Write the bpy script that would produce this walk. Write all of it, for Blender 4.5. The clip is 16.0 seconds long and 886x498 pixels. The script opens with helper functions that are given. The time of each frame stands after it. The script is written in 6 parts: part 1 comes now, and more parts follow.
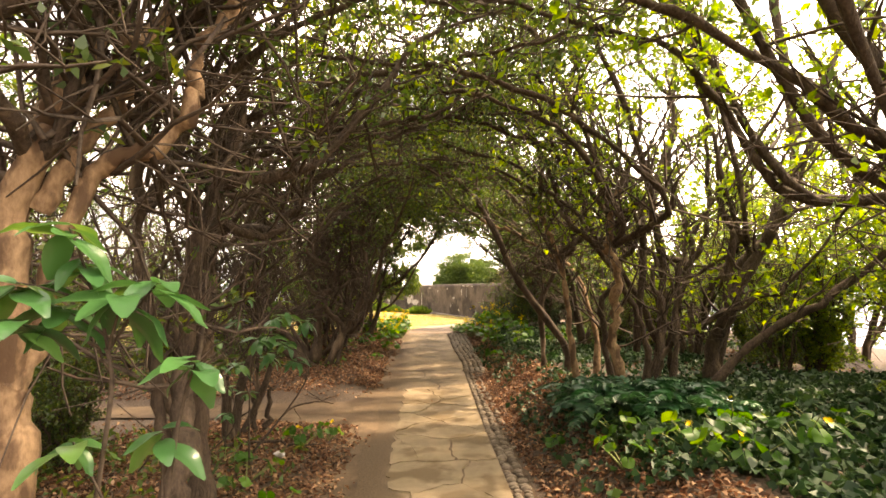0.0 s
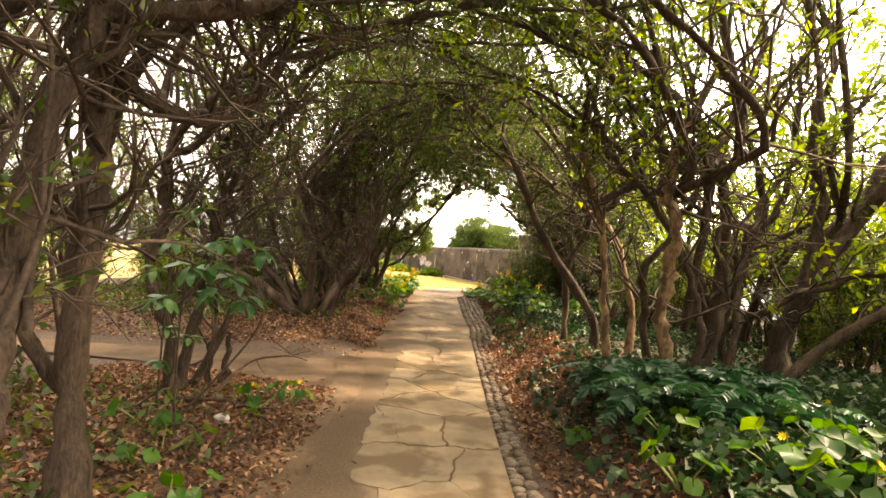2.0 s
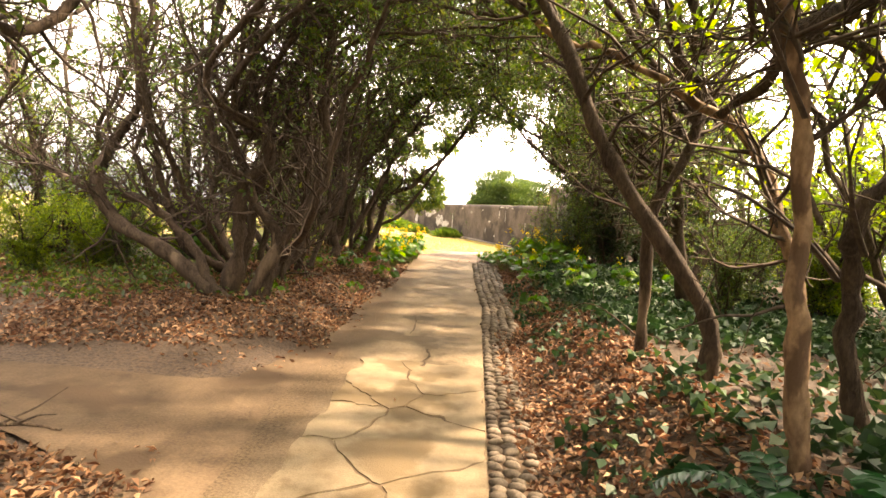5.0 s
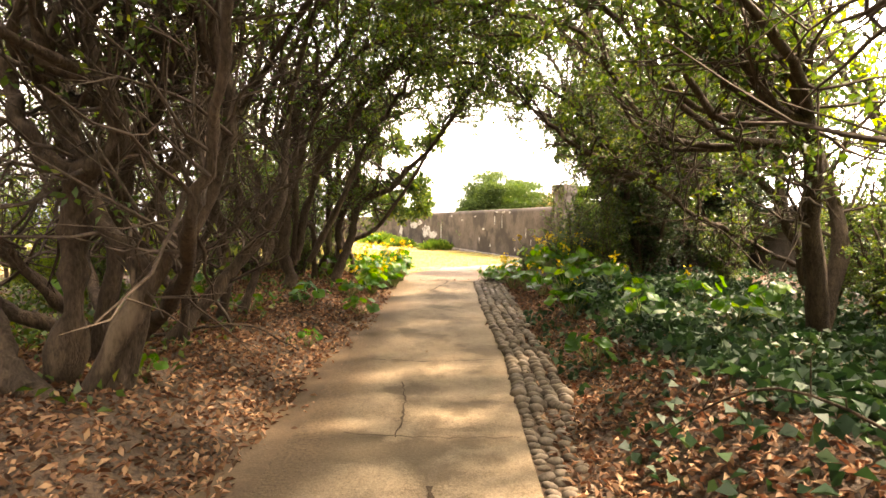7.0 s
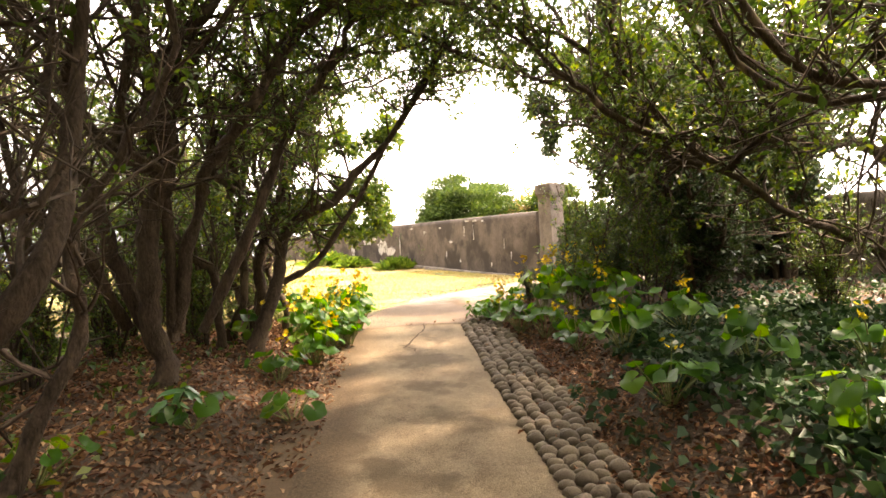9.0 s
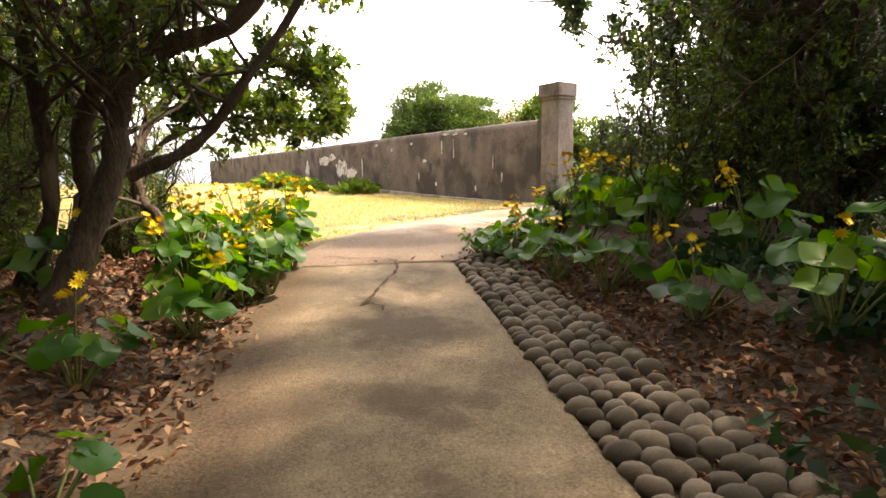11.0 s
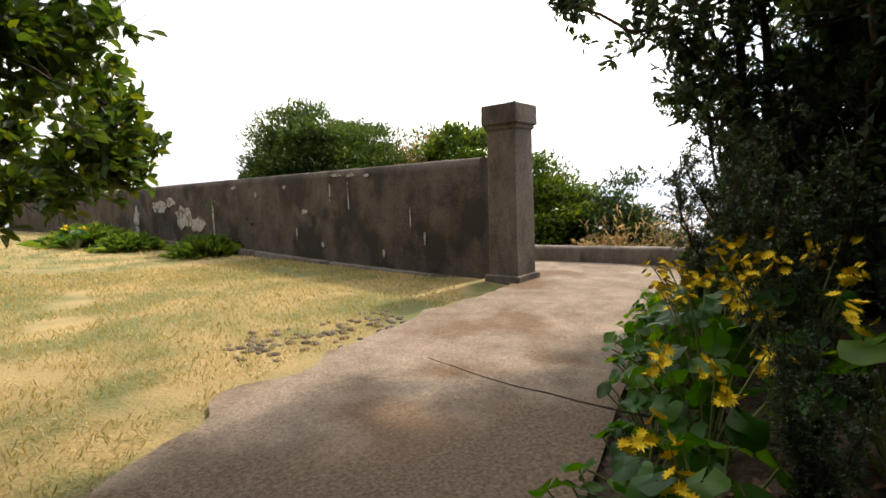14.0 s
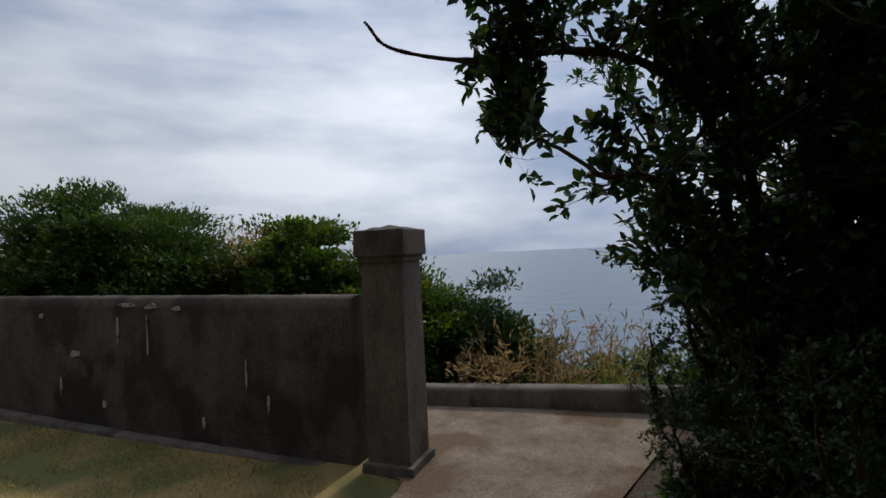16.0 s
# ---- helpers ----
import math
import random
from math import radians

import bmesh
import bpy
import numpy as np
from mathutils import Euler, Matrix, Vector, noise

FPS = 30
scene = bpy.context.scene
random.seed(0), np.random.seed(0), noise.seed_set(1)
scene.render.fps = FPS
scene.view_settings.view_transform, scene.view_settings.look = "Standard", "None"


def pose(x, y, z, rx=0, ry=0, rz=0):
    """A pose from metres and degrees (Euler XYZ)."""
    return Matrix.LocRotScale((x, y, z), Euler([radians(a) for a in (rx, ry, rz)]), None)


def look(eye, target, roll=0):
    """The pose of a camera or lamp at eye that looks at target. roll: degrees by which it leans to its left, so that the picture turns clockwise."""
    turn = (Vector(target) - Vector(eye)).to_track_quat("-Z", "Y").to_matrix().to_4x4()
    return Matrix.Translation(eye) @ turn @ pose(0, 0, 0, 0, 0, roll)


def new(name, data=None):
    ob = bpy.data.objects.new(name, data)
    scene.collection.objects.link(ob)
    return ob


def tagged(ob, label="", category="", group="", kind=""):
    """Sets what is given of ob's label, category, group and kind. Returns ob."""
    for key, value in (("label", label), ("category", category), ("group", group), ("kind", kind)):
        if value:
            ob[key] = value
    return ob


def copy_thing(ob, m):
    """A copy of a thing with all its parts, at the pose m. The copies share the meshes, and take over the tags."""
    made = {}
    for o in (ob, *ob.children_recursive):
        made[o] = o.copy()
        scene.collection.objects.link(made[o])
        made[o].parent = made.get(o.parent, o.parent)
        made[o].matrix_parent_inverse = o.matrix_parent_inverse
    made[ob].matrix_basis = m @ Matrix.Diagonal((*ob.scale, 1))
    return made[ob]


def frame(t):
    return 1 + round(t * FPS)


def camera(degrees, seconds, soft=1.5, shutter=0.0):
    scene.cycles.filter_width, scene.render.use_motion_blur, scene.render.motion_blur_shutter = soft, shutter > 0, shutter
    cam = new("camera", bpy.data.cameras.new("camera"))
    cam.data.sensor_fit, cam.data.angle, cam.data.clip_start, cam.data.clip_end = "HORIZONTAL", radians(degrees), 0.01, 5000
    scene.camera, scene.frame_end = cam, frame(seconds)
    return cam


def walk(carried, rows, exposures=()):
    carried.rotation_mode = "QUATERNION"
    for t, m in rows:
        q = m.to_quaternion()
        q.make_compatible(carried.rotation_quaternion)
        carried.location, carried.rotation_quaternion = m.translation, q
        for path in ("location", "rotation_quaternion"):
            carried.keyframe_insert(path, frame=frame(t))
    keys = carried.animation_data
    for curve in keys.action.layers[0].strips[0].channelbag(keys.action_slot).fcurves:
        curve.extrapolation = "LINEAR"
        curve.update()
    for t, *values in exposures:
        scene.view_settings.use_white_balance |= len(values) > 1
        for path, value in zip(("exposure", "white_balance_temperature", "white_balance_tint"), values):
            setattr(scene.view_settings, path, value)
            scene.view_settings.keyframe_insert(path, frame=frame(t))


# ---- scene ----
cam = camera(81.1, 16.0, 1.6)
PATH = [
    (0, pose(0, 0, 1.5, 95, 0.46, -2.74)),
    (0.5, pose(0.001, 0.357, 1.405, 94.51, 0.07, -1.77)),
    (1, pose(0.13, 0.826, 1.323, 94.52, -1.82, -0.84)),
    (1.5, pose(0.168, 0.985, 1.322, 94.33, -4.33, -0.76)),
    (2, pose(0.145, 1.149, 1.302, 91.33, -4.51, -0.97)),
    (2.5, pose(0.232, 1.465, 1.245, 87.73, -4.46, -1.57)),
    (3, pose(0.287, 1.877, 1.235, 84.82, -3.27, -1.47)),
    (3.5, pose(0.371, 2.304, 1.172, 82.41, -1.32, -0.79)),
    (4, pose(0.483, 2.808, 1.143, 81.22, -0.64, 0.67)),
    (4.5, pose(0.525, 3.428, 1.217, 86.04, -4.57, 1.93)),
    (7, pose(0.374, 6.419, 1.185, 88.21, -0.75, 0.33)),
    (7.5, pose(0.22, 7.095, 1.391, 89.14, 1.59, -1.26)),
    (8, pose(0.17, 7.743, 1.413, 89.18, 4.52, -3.27)),
    (10.5, pose(0.118, 10.963, 1.182, 86.59, 0.46, -7.79)),
    (11, pose(0.164, 11.519, 1.035, 81.69, 1.34, -8.81)),
    (11.5, pose(0.199, 12.078, 0.983, 79.09, 1.4, -10.21)),
    (12, pose(0.254, 12.746, 1.041, 77.59, 1.35, -12.01)),
    (12.5, pose(0.289, 13.412, 1.175, 78.39, 1.4, -13.92)),
    (13, pose(0.264, 13.949, 1.394, 79.7, 1.03, -16.51)),
    (13.5, pose(0.337, 14.413, 1.52, 81.41, 0.47, -19.09)),
    (14, pose(0.422, 14.877, 1.445, 84.53, 2.07, -22.74)),
    (14.5, pose(0.561, 15.413, 1.512, 89.75, 4.27, -26.59)),
    (15, pose(0.645, 15.81, 1.779, 93.67, 6.39, -30.14)),
    (15.5, pose(0.769, 16.178, 2.115, 94.82, 4.77, -35)),
    (16, pose(0.886, 16.542, 2.282, 90.21, 2.61, -41.55)),
    ]
EXPOSURES = [(0, 2.15, 8800, 20), (2.5, 2.25, 8700, 20), (4.5, 2.5, 8600, 20), (6.8, 2.65, 8300, 19), (8.2, 2.65, 8000, 20), (10.5, 2.0, 7600, 19), (12, 1.75, 6700, 16), (13, 1.2, 6500, 13), (14, .4, 6700, 13), (15, -.9, 6000, 11), (16, -1.4, 5800, 12)]
walk(cam, PATH, EXPOSURES)

# ---- world, sun ----
SUN_AZ, SUN_EL = radians(68), radians(50)
world = bpy.data.worlds.new("world")
scene.world = world
world.use_nodes = True
wn, wl = world.node_tree.nodes, world.node_tree.links
wn.clear()
sky = wn.new("ShaderNodeTexSky")
sky.sky_type, sky.sun_disc = "NISHITA", False
sky.sun_elevation, sky.sun_rotation = SUN_EL, SUN_AZ
sky_bg = wn.new("ShaderNodeBackground")
sky_bg.inputs["Strength"].default_value = 0.07
wl.new(sky.outputs[0], sky_bg.inputs[0])
wco = wn.new("ShaderNodeTexCoord")
wmap = wn.new("ShaderNodeMapping")
wmap.inputs["Scale"].default_value = (1.0, 1.0, 3.6)
wl.new(wco.outputs["Generated"], wmap.inputs[0])
wnz = wn.new("ShaderNodeTexNoise")
wnz.inputs["Scale"].default_value, wnz.inputs["Detail"].default_value, wnz.inputs["Roughness"].default_value = 1.7, 5, .5
wl.new(wmap.outputs[0], wnz.inputs[0])
wr = wn.new("ShaderNodeValToRGB")
wr.color_ramp.elements[0].position, wr.color_ramp.elements[0].color = .36, (.40, .47, .58, 1)
wr.color_ramp.elements[1].position, wr.color_ramp.elements[1].color = .64, (1.15, 1.12, 1.08, 1)
wl.new(wnz.outputs["Fac"], wr.inputs[0])
cloud_bg = wn.new("ShaderNodeBackground")
wl.new(wr.outputs[0], cloud_bg.inputs[0])
wdot = wn.new("ShaderNodeVectorMath")
wdot.operation = "DOT_PRODUCT"
wl.new(wco.outputs["Generated"], wdot.inputs[0])
wdot.inputs[1].default_value = (math.sin(SUN_AZ) * math.cos(SUN_EL), math.cos(SUN_AZ) * math.cos(SUN_EL), math.sin(SUN_EL))
wglow = wn.new("ShaderNodeMapRange")
wglow.interpolation_type = "SMOOTHSTEP"
wglow.inputs[1].default_value, wglow.inputs[2].default_value, wglow.inputs[3].default_value, wglow.inputs[4].default_value = -.3, 1.0, .32, 2.7
wl.new(wdot.outputs["Value"], wglow.inputs[0])
wl.new(wglow.outputs[0], cloud_bg.inputs["Strength"])
wmix = wn.new("ShaderNodeMixShader")
wmix.inputs[0].default_value = .85
wout = wn.new("ShaderNodeOutputWorld")
wl.new(sky_bg.outputs[0], wmix.inputs[1])
wl.new(cloud_bg.outputs[0], wmix.inputs[2])
wl.new(wmix.outputs[0], wout.inputs[0])
sun = new("sun", bpy.data.lights.new("sun", "SUN"))
sun.data.energy, sun.data.angle, sun.data.color = 3.9, radians(3), (1, .90, .74)
sun.matrix_world = look((0, 0, 0), (-math.sin(SUN_AZ) * math.cos(SUN_EL), -math.cos(SUN_AZ) * math.cos(SUN_EL), -math.sin(SUN_EL)))


# ---- materials ----
def surface(name, dark, light, rough=.85, scale=6, fine=60, bump=.3, dist=.01, spots=None, spot_scale=2.5, spot_at=.58, vary=0.0, island=False, stretch=(1, 1, 1), gloss=.2, grit=0.0):
    """Two-scale noise colour with an optional third stain colour, and bump."""
    m = bpy.data.materials.new(name)
    m.use_nodes = True
    n, l = m.node_tree.nodes, m.node_tree.links
    b = n["Principled BSDF"]
    co = n.new("ShaderNodeTexCoord")
    mp = n.new("ShaderNodeMapping")
    mp.inputs["Scale"].default_value = stretch
    l.new(co.outputs["Object"], mp.inputs[0])
    a = n.new("ShaderNodeTexNoise")
    a.inputs["Scale"].default_value, a.inputs["Detail"].default_value, a.inputs["Roughness"].default_value = scale, 8, .74
    l.new(mp.outputs[0], a.inputs[0])
    f = n.new("ShaderNodeTexNoise")
    f.inputs["Scale"].default_value, f.inputs["Detail"].default_value = fine, 4
    l.new(mp.outputs[0], f.inputs[0])
    ad = n.new("ShaderNodeMath")
    ad.operation = "MULTIPLY_ADD"
    ad.inputs[1].default_value = .5
    l.new(f.outputs["Fac"], ad.inputs[0])
    l.new(a.outputs["Fac"], ad.inputs[2])
    r = n.new("ShaderNodeValToRGB")
    r.color_ramp.elements[0].position, r.color_ramp.elements[0].color = .55, (*dark, 1)
    r.color_ramp.elements[1].position, r.color_ramp.elements[1].color = .95, (*light, 1)
    l.new(ad.outputs[0], r.inputs[0])
    col = r.outputs[0]
    if spots:
        s = n.new("ShaderNodeTexNoise")
        s.inputs["Scale"].default_value, s.inputs["Detail"].default_value = spot_scale, 7
        l.new(mp.outputs[0], s.inputs[0])
        rs = n.new("ShaderNodeValToRGB")
        rs.color_ramp.elements[0].position, rs.color_ramp.elements[1].position = spot_at - .04, spot_at + .04
        l.new(s.outputs["Fac"], rs.inputs[0])
        mx = n.new("ShaderNodeMix")
        mx.data_type = "RGBA"
        l.new(rs.outputs[0], mx.inputs[0])
        l.new(col, mx.inputs[6])
        mx.inputs[7].default_value = (*spots, 1)
        col = mx.outputs[2]
    if vary:
        if island:
            src = n.new("ShaderNodeNewGeometry").outputs["Random Per Island"]
        else:
            src = n.new("ShaderNodeObjectInfo").outputs["Random"]
        mr = n.new("ShaderNodeMapRange")
        mr.inputs[3].default_value, mr.inputs[4].default_value = 1 - vary, 1 + vary
        l.new(src, mr.inputs[0])
        hs = n.new("ShaderNodeHueSaturation")
        l.new(mr.outputs[0], hs.inputs["Value"])
        l.new(col, hs.inputs["Color"])
        col = hs.outputs[0]
    if grit:
        gn = n.new("ShaderNodeTexNoise")
        gn.inputs["Scale"].default_value, gn.inputs["Detail"].default_value, gn.inputs["Roughness"].default_value = 55, 6, .8
        l.new(co.outputs["Object"], gn.inputs[0])
        gm = n.new("ShaderNodeMapRange")
        gm.inputs[1].default_value, gm.inputs[2].default_value, gm.inputs[3].default_value, gm.inputs[4].default_value = .36, .64, 1 - grit, 1 + grit
        l.new(gn.outputs["Fac"], gm.inputs[0])
        gh_ = n.new("ShaderNodeHueSaturation")
        l.new(gm.outputs[0], gh_.inputs["Value"])
        l.new(col, gh_.inputs["Color"])
        col = gh_.outputs[0]
    l.new(col, b.inputs["Base Color"])
    b.inputs["Roughness"].default_value = rough
    b.inputs["Specular IOR Level"].default_value = gloss
    bp = n.new("ShaderNodeBump")
    bp.inputs["Strength"].default_value, bp.inputs["Distance"].default_value = bump, dist
    l.new(ad.outputs[0], bp.inputs["Height"])
    l.new(bp.outputs[0], b.inputs["Normal"])
    return m


def foliage(name, c0, c1, c2, rough=.4, through_=.35, island=True, gloss=.5, at=(.25, .7)):
    """Leaf: three colours spread over the leaves at random, glossy above, light passes through."""
    m = bpy.data.materials.new(name)
    m.use_nodes = True
    n, l = m.node_tree.nodes, m.node_tree.links
    b = n["Principled BSDF"]
    src = n.new("ShaderNodeNewGeometry").outputs["Random Per Island"] if island else n.new("ShaderNodeObjectInfo").outputs["Random"]
    r = n.new("ShaderNodeValToRGB")
    r.color_ramp.elements[0].position, r.color_ramp.elements[0].color = 0, (*c0, 1)
    r.color_ramp.elements[1].position, r.color_ramp.elements[1].color = 1, (*c2, 1)
    e = r.color_ramp.elements.new(at[1])
    e.color = (*c1, 1)
    l.new(src, r.inputs[0])
    co = n.new("ShaderNodeTexCoord")
    f = n.new("ShaderNodeTexNoise")
    f.inputs["Scale"].default_value = 35
    l.new(co.outputs["Object"], f.inputs[0])
    l.new(r.outputs[0], b.inputs["Base Color"])
    b.inputs["Roughness"].default_value = rough
    b.inputs["Specular IOR Level"].default_value = gloss
    bp = n.new("ShaderNodeBump")
    bp.inputs["Strength"].default_value, bp.inputs["Distance"].default_value = .25, .004
    l.new(f.outputs["Fac"], bp.inputs["Height"])
    l.new(bp.outputs[0], b.inputs["Normal"])
    if through_:
        t = n.new("ShaderNodeBsdfTranslucent")
        h2 = n.new("ShaderNodeHueSaturation")
        h2.inputs["Hue"].default_value, h2.inputs["Saturation"].default_value, h2.inputs["Value"].default_value = .475, 1.15, 2.4
        l.new(r.outputs[0], h2.inputs["Color"])
        l.new(h2.outputs[0], t.inputs[0])
        mix = n.new("ShaderNodeMixShader")
        mix.inputs[0].default_value = through_
        l.new(b.outputs[0], mix.inputs[1])
        l.new(t.outputs[0], mix.inputs[2])
        l.new(mix.outputs[0], n["Material Output"].inputs[0])
    return m


M_SOIL = surface("soil", (.035, .022, .014), (.10, .065, .04), .95, 3, 45, .6, .02, vary=0)
M_DIRT = surface("trodden_dirt", (.06, .04, .025), (.14, .097, .058), .95, 2.2, 70, .5, .012, (.065, .043, .026), 1.6, .58)
M_CONC = surface("path_concrete", (.12, .087, .053), (.262, .199, .128), .92, 2.6, 110, .7, .012, (.105, .078, .048), 1.7, .56, grit=.22)


def dirt_shade_edge(m, x0, x1, wander, dark, light, axis="X"):
    """Soil, and on the apron tree shade too, coloured over the concrete along one edge, with a wandering rim."""
    n, l = m.node_tree.nodes, m.node_tree.links
    b = n["Principled BSDF"]
    old = b.inputs["Base Color"].links[0].from_socket
    co = n.new("ShaderNodeTexCoord")
    sp = n.new("ShaderNodeSeparateXYZ")
    l.new(co.outputs["Object"], sp.inputs[0])
    a = n.new("ShaderNodeTexNoise")
    a.inputs["Scale"].default_value, a.inputs["Detail"].default_value, a.inputs["Roughness"].default_value = 1.1, 9, .62
    l.new(co.outputs["Object"], a.inputs[0])
    ma = n.new("ShaderNodeMath")
    ma.operation = "MULTIPLY_ADD"
    ma.inputs[1].default_value = wander
    l.new(a.outputs["Fac"], ma.inputs[0])
    l.new(sp.outputs[axis], ma.inputs[2])
    mr = n.new("ShaderNodeMapRange")
    mr.interpolation_type = "SMOOTHSTEP"
    mr.inputs[1].default_value, mr.inputs[2].default_value = x0 + wander / 2, x1 + wander / 2
    l.new(ma.outputs[0], mr.inputs[0])
    f = n.new("ShaderNodeTexNoise")
    f.inputs["Scale"].default_value, f.inputs["Detail"].default_value = 60, 5
    l.new(co.outputs["Object"], f.inputs[0])
    r = n.new("ShaderNodeValToRGB")
    r.color_ramp.elements[0].position, r.color_ramp.elements[0].color = .3, (*dark, 1)
    r.color_ramp.elements[1].position, r.color_ramp.elements[1].color = .7, (*light, 1)
    l.new(f.outputs["Fac"], r.inputs[0])
    mx = n.new("ShaderNodeMix")
    mx.data_type = "RGBA"
    l.new(mr.outputs[0], mx.inputs[0])
    l.new(r.outputs[0], mx.inputs[6])
    l.new(old, mx.inputs[7])
    l.new(mx.outputs[2], b.inputs["Base Color"])


dirt_shade_edge(M_CONC, -.42, -.02, .55, (.055, .037, .022), (.125, .088, .052))
M_CONC2 = surface("grey_concrete", (.125, .093, .066), (.30, .236, .178), .92, 2.4, 130, .9, .012, (.15, .10, .062), 1.1, .55, grit=.38)
# brown soil tone at the path end, darkened for the tree shade there
dirt_shade_edge(M_CONC2, 16.9, 17.3, 1.6, (.08, .055, .037), (.2, .145, .10), "Y")
M_SLAB = surface("slab_concrete", (.148, .112, .069), (.262, .203, .128), .92, 3.0, 110, .6, .01, (.13, .094, .053), 2.1, .53, vary=.04)
M_CRACK = surface("crack_dirt", (.03, .02, .012), (.09, .06, .035), .95, 12, 80, .6, .01)
M_STONE = surface("cobble_stone", (.06, .046, .032), (.19, .15, .108), .72, 14, 90, .35, .004, (.10, .085, .06), 9, .62, vary=.4)
M_STONE_J = surface("cobble_stone_far", (.06, .046, .032), (.19, .15, .108), .75, 14, 90, .35, .004, vary=.25, island=True)
M_WALL = surface("weathered_render", (.04, .032, .026), (.15, .122, .10), .92, 1.7, 50, .6, .012, (.05, .041, .034), 1.6, .56, stretch=(1, 1, .8))
M_PILLAR = surface("pillar_render", (.085, .07, .058), (.20, .172, .145), .92, 4, 60, .6, .012, (.075, .062, .052), 2.2, .58, stretch=(1, 1, .5))
M_PATCH = surface("pale_plaster", (.30, .28, .26), (.55, .52, .48), .9, 9, 70, .5, .006, (.16, .14, .12), 7, .56)
M_BARK = surface("brown_bark", (.024, .017, .012), (.105, .074, .050), .9, 11, 80, 1.0, .02, (.17, .125, .085), 5, .66, stretch=(1, 1, .35))
M_BARK_P = surface("peeling_tan_bark", (.10, .058, .032), (.36, .235, .135), .85, 7, 50, .9, .012, (.10, .06, .035), 9, .54, stretch=(1, 1, .5))
M_TWIG = surface("twig_bark", (.030, .022, .016), (.105, .076, .054), .9, 9, 60, .3, .004)
M_LEAF = foliage("evergreen_leaf", (.022, .050, .010), (.045, .088, .015), (.12, .15, .022), .42, .38)
# paler, yellower evergreen leaf: the sunlit look of the thicket put into its colour
M_LEAF_R = foliage("sunlit_leaf", (.05, .095, .015), (.10, .17, .022), (.20, .26, .035), .42, .55)
M_LEAF_D = foliage("dark_leaf", (.014, .032, .010), (.028, .055, .015), (.055, .085, .02), .42, .25)
M_BROAD = foliage("broad_glossy_leaf", (.026, .092, .028), (.045, .135, .038), (.085, .18, .04), .28, .2, island=False)
M_ROUND = foliage("leopard_plant_leaf", (.014, .056, .006), (.034, .11, .010), (.085, .165, .016), .45, .38, island=False, gloss=.22)
M_FERN = foliage("fern_leaf", (.012, .055, .022), (.022, .085, .032), (.04, .11, .035), .3, .15, island=False)
M_IVY = foliage("ivy_leaf", (.010, .030, .012), (.019, .050, .017), (.04, .078, .024), .55, .15, gloss=.25)
M_LITTER = foliage("fallen_leaf", (.05, .028, .016), (.16, .082, .04), (.36, .23, .13), .75, .12, gloss=.3, at=(.3, .6))
M_JUNIPER = foliage("juniper_spray", (.022, .052, .012), (.045, .085, .018), (.09, .13, .026), .6, .25)
M_DRY = foliage("dry_reed", (.16, .12, .05), (.27, .21, .09), (.38, .31, .15), .7, .3)
M_GRASS = foliage("lawn_blade", (.11, .14, .03), (.28, .235, .075), (.42, .32, .13), .6, .3, at=(.3, .5))
M_TUFT = foliage("green_blade", (.05, .11, .02), (.09, .16, .03), (.17, .22, .05), .5, .35)
M_STEM = surface("green_stem", (.11, .13, .04), (.22, .24, .09), .6, 20, 80, .2, .002)
M_PETAL = surface("yellow_petal", (.80, .52, .01), (.92, .70, .03), .6, 40, 90, .1, .001)
M_SEA = bpy.data.materials.new("sea_water")
M_SEA.use_nodes = True
_n, _l = M_SEA.node_tree.nodes, M_SEA.node_tree.links
_b = _n["Principled BSDF"]
_b.inputs["Base Color"].default_value, _b.inputs["Roughness"].default_value = (.09, .13, .17, 1), .28
_c = _n.new("ShaderNodeTexCoord")
_w = _n.new("ShaderNodeTexNoise")
_w.inputs["Scale"].default_value, _w.inputs["Detail"].default_value = .06, 8
_l.new(_c.outputs["Object"], _w.inputs[0])
_p = _n.new("ShaderNodeBump")
_p.inputs["Strength"].default_value, _p.inputs["Distance"].default_value = .6, 1.5
_l.new(_w.outputs["Fac"], _p.inputs["Height"])
_l.new(_p.outputs[0], _b.inputs["Normal"])


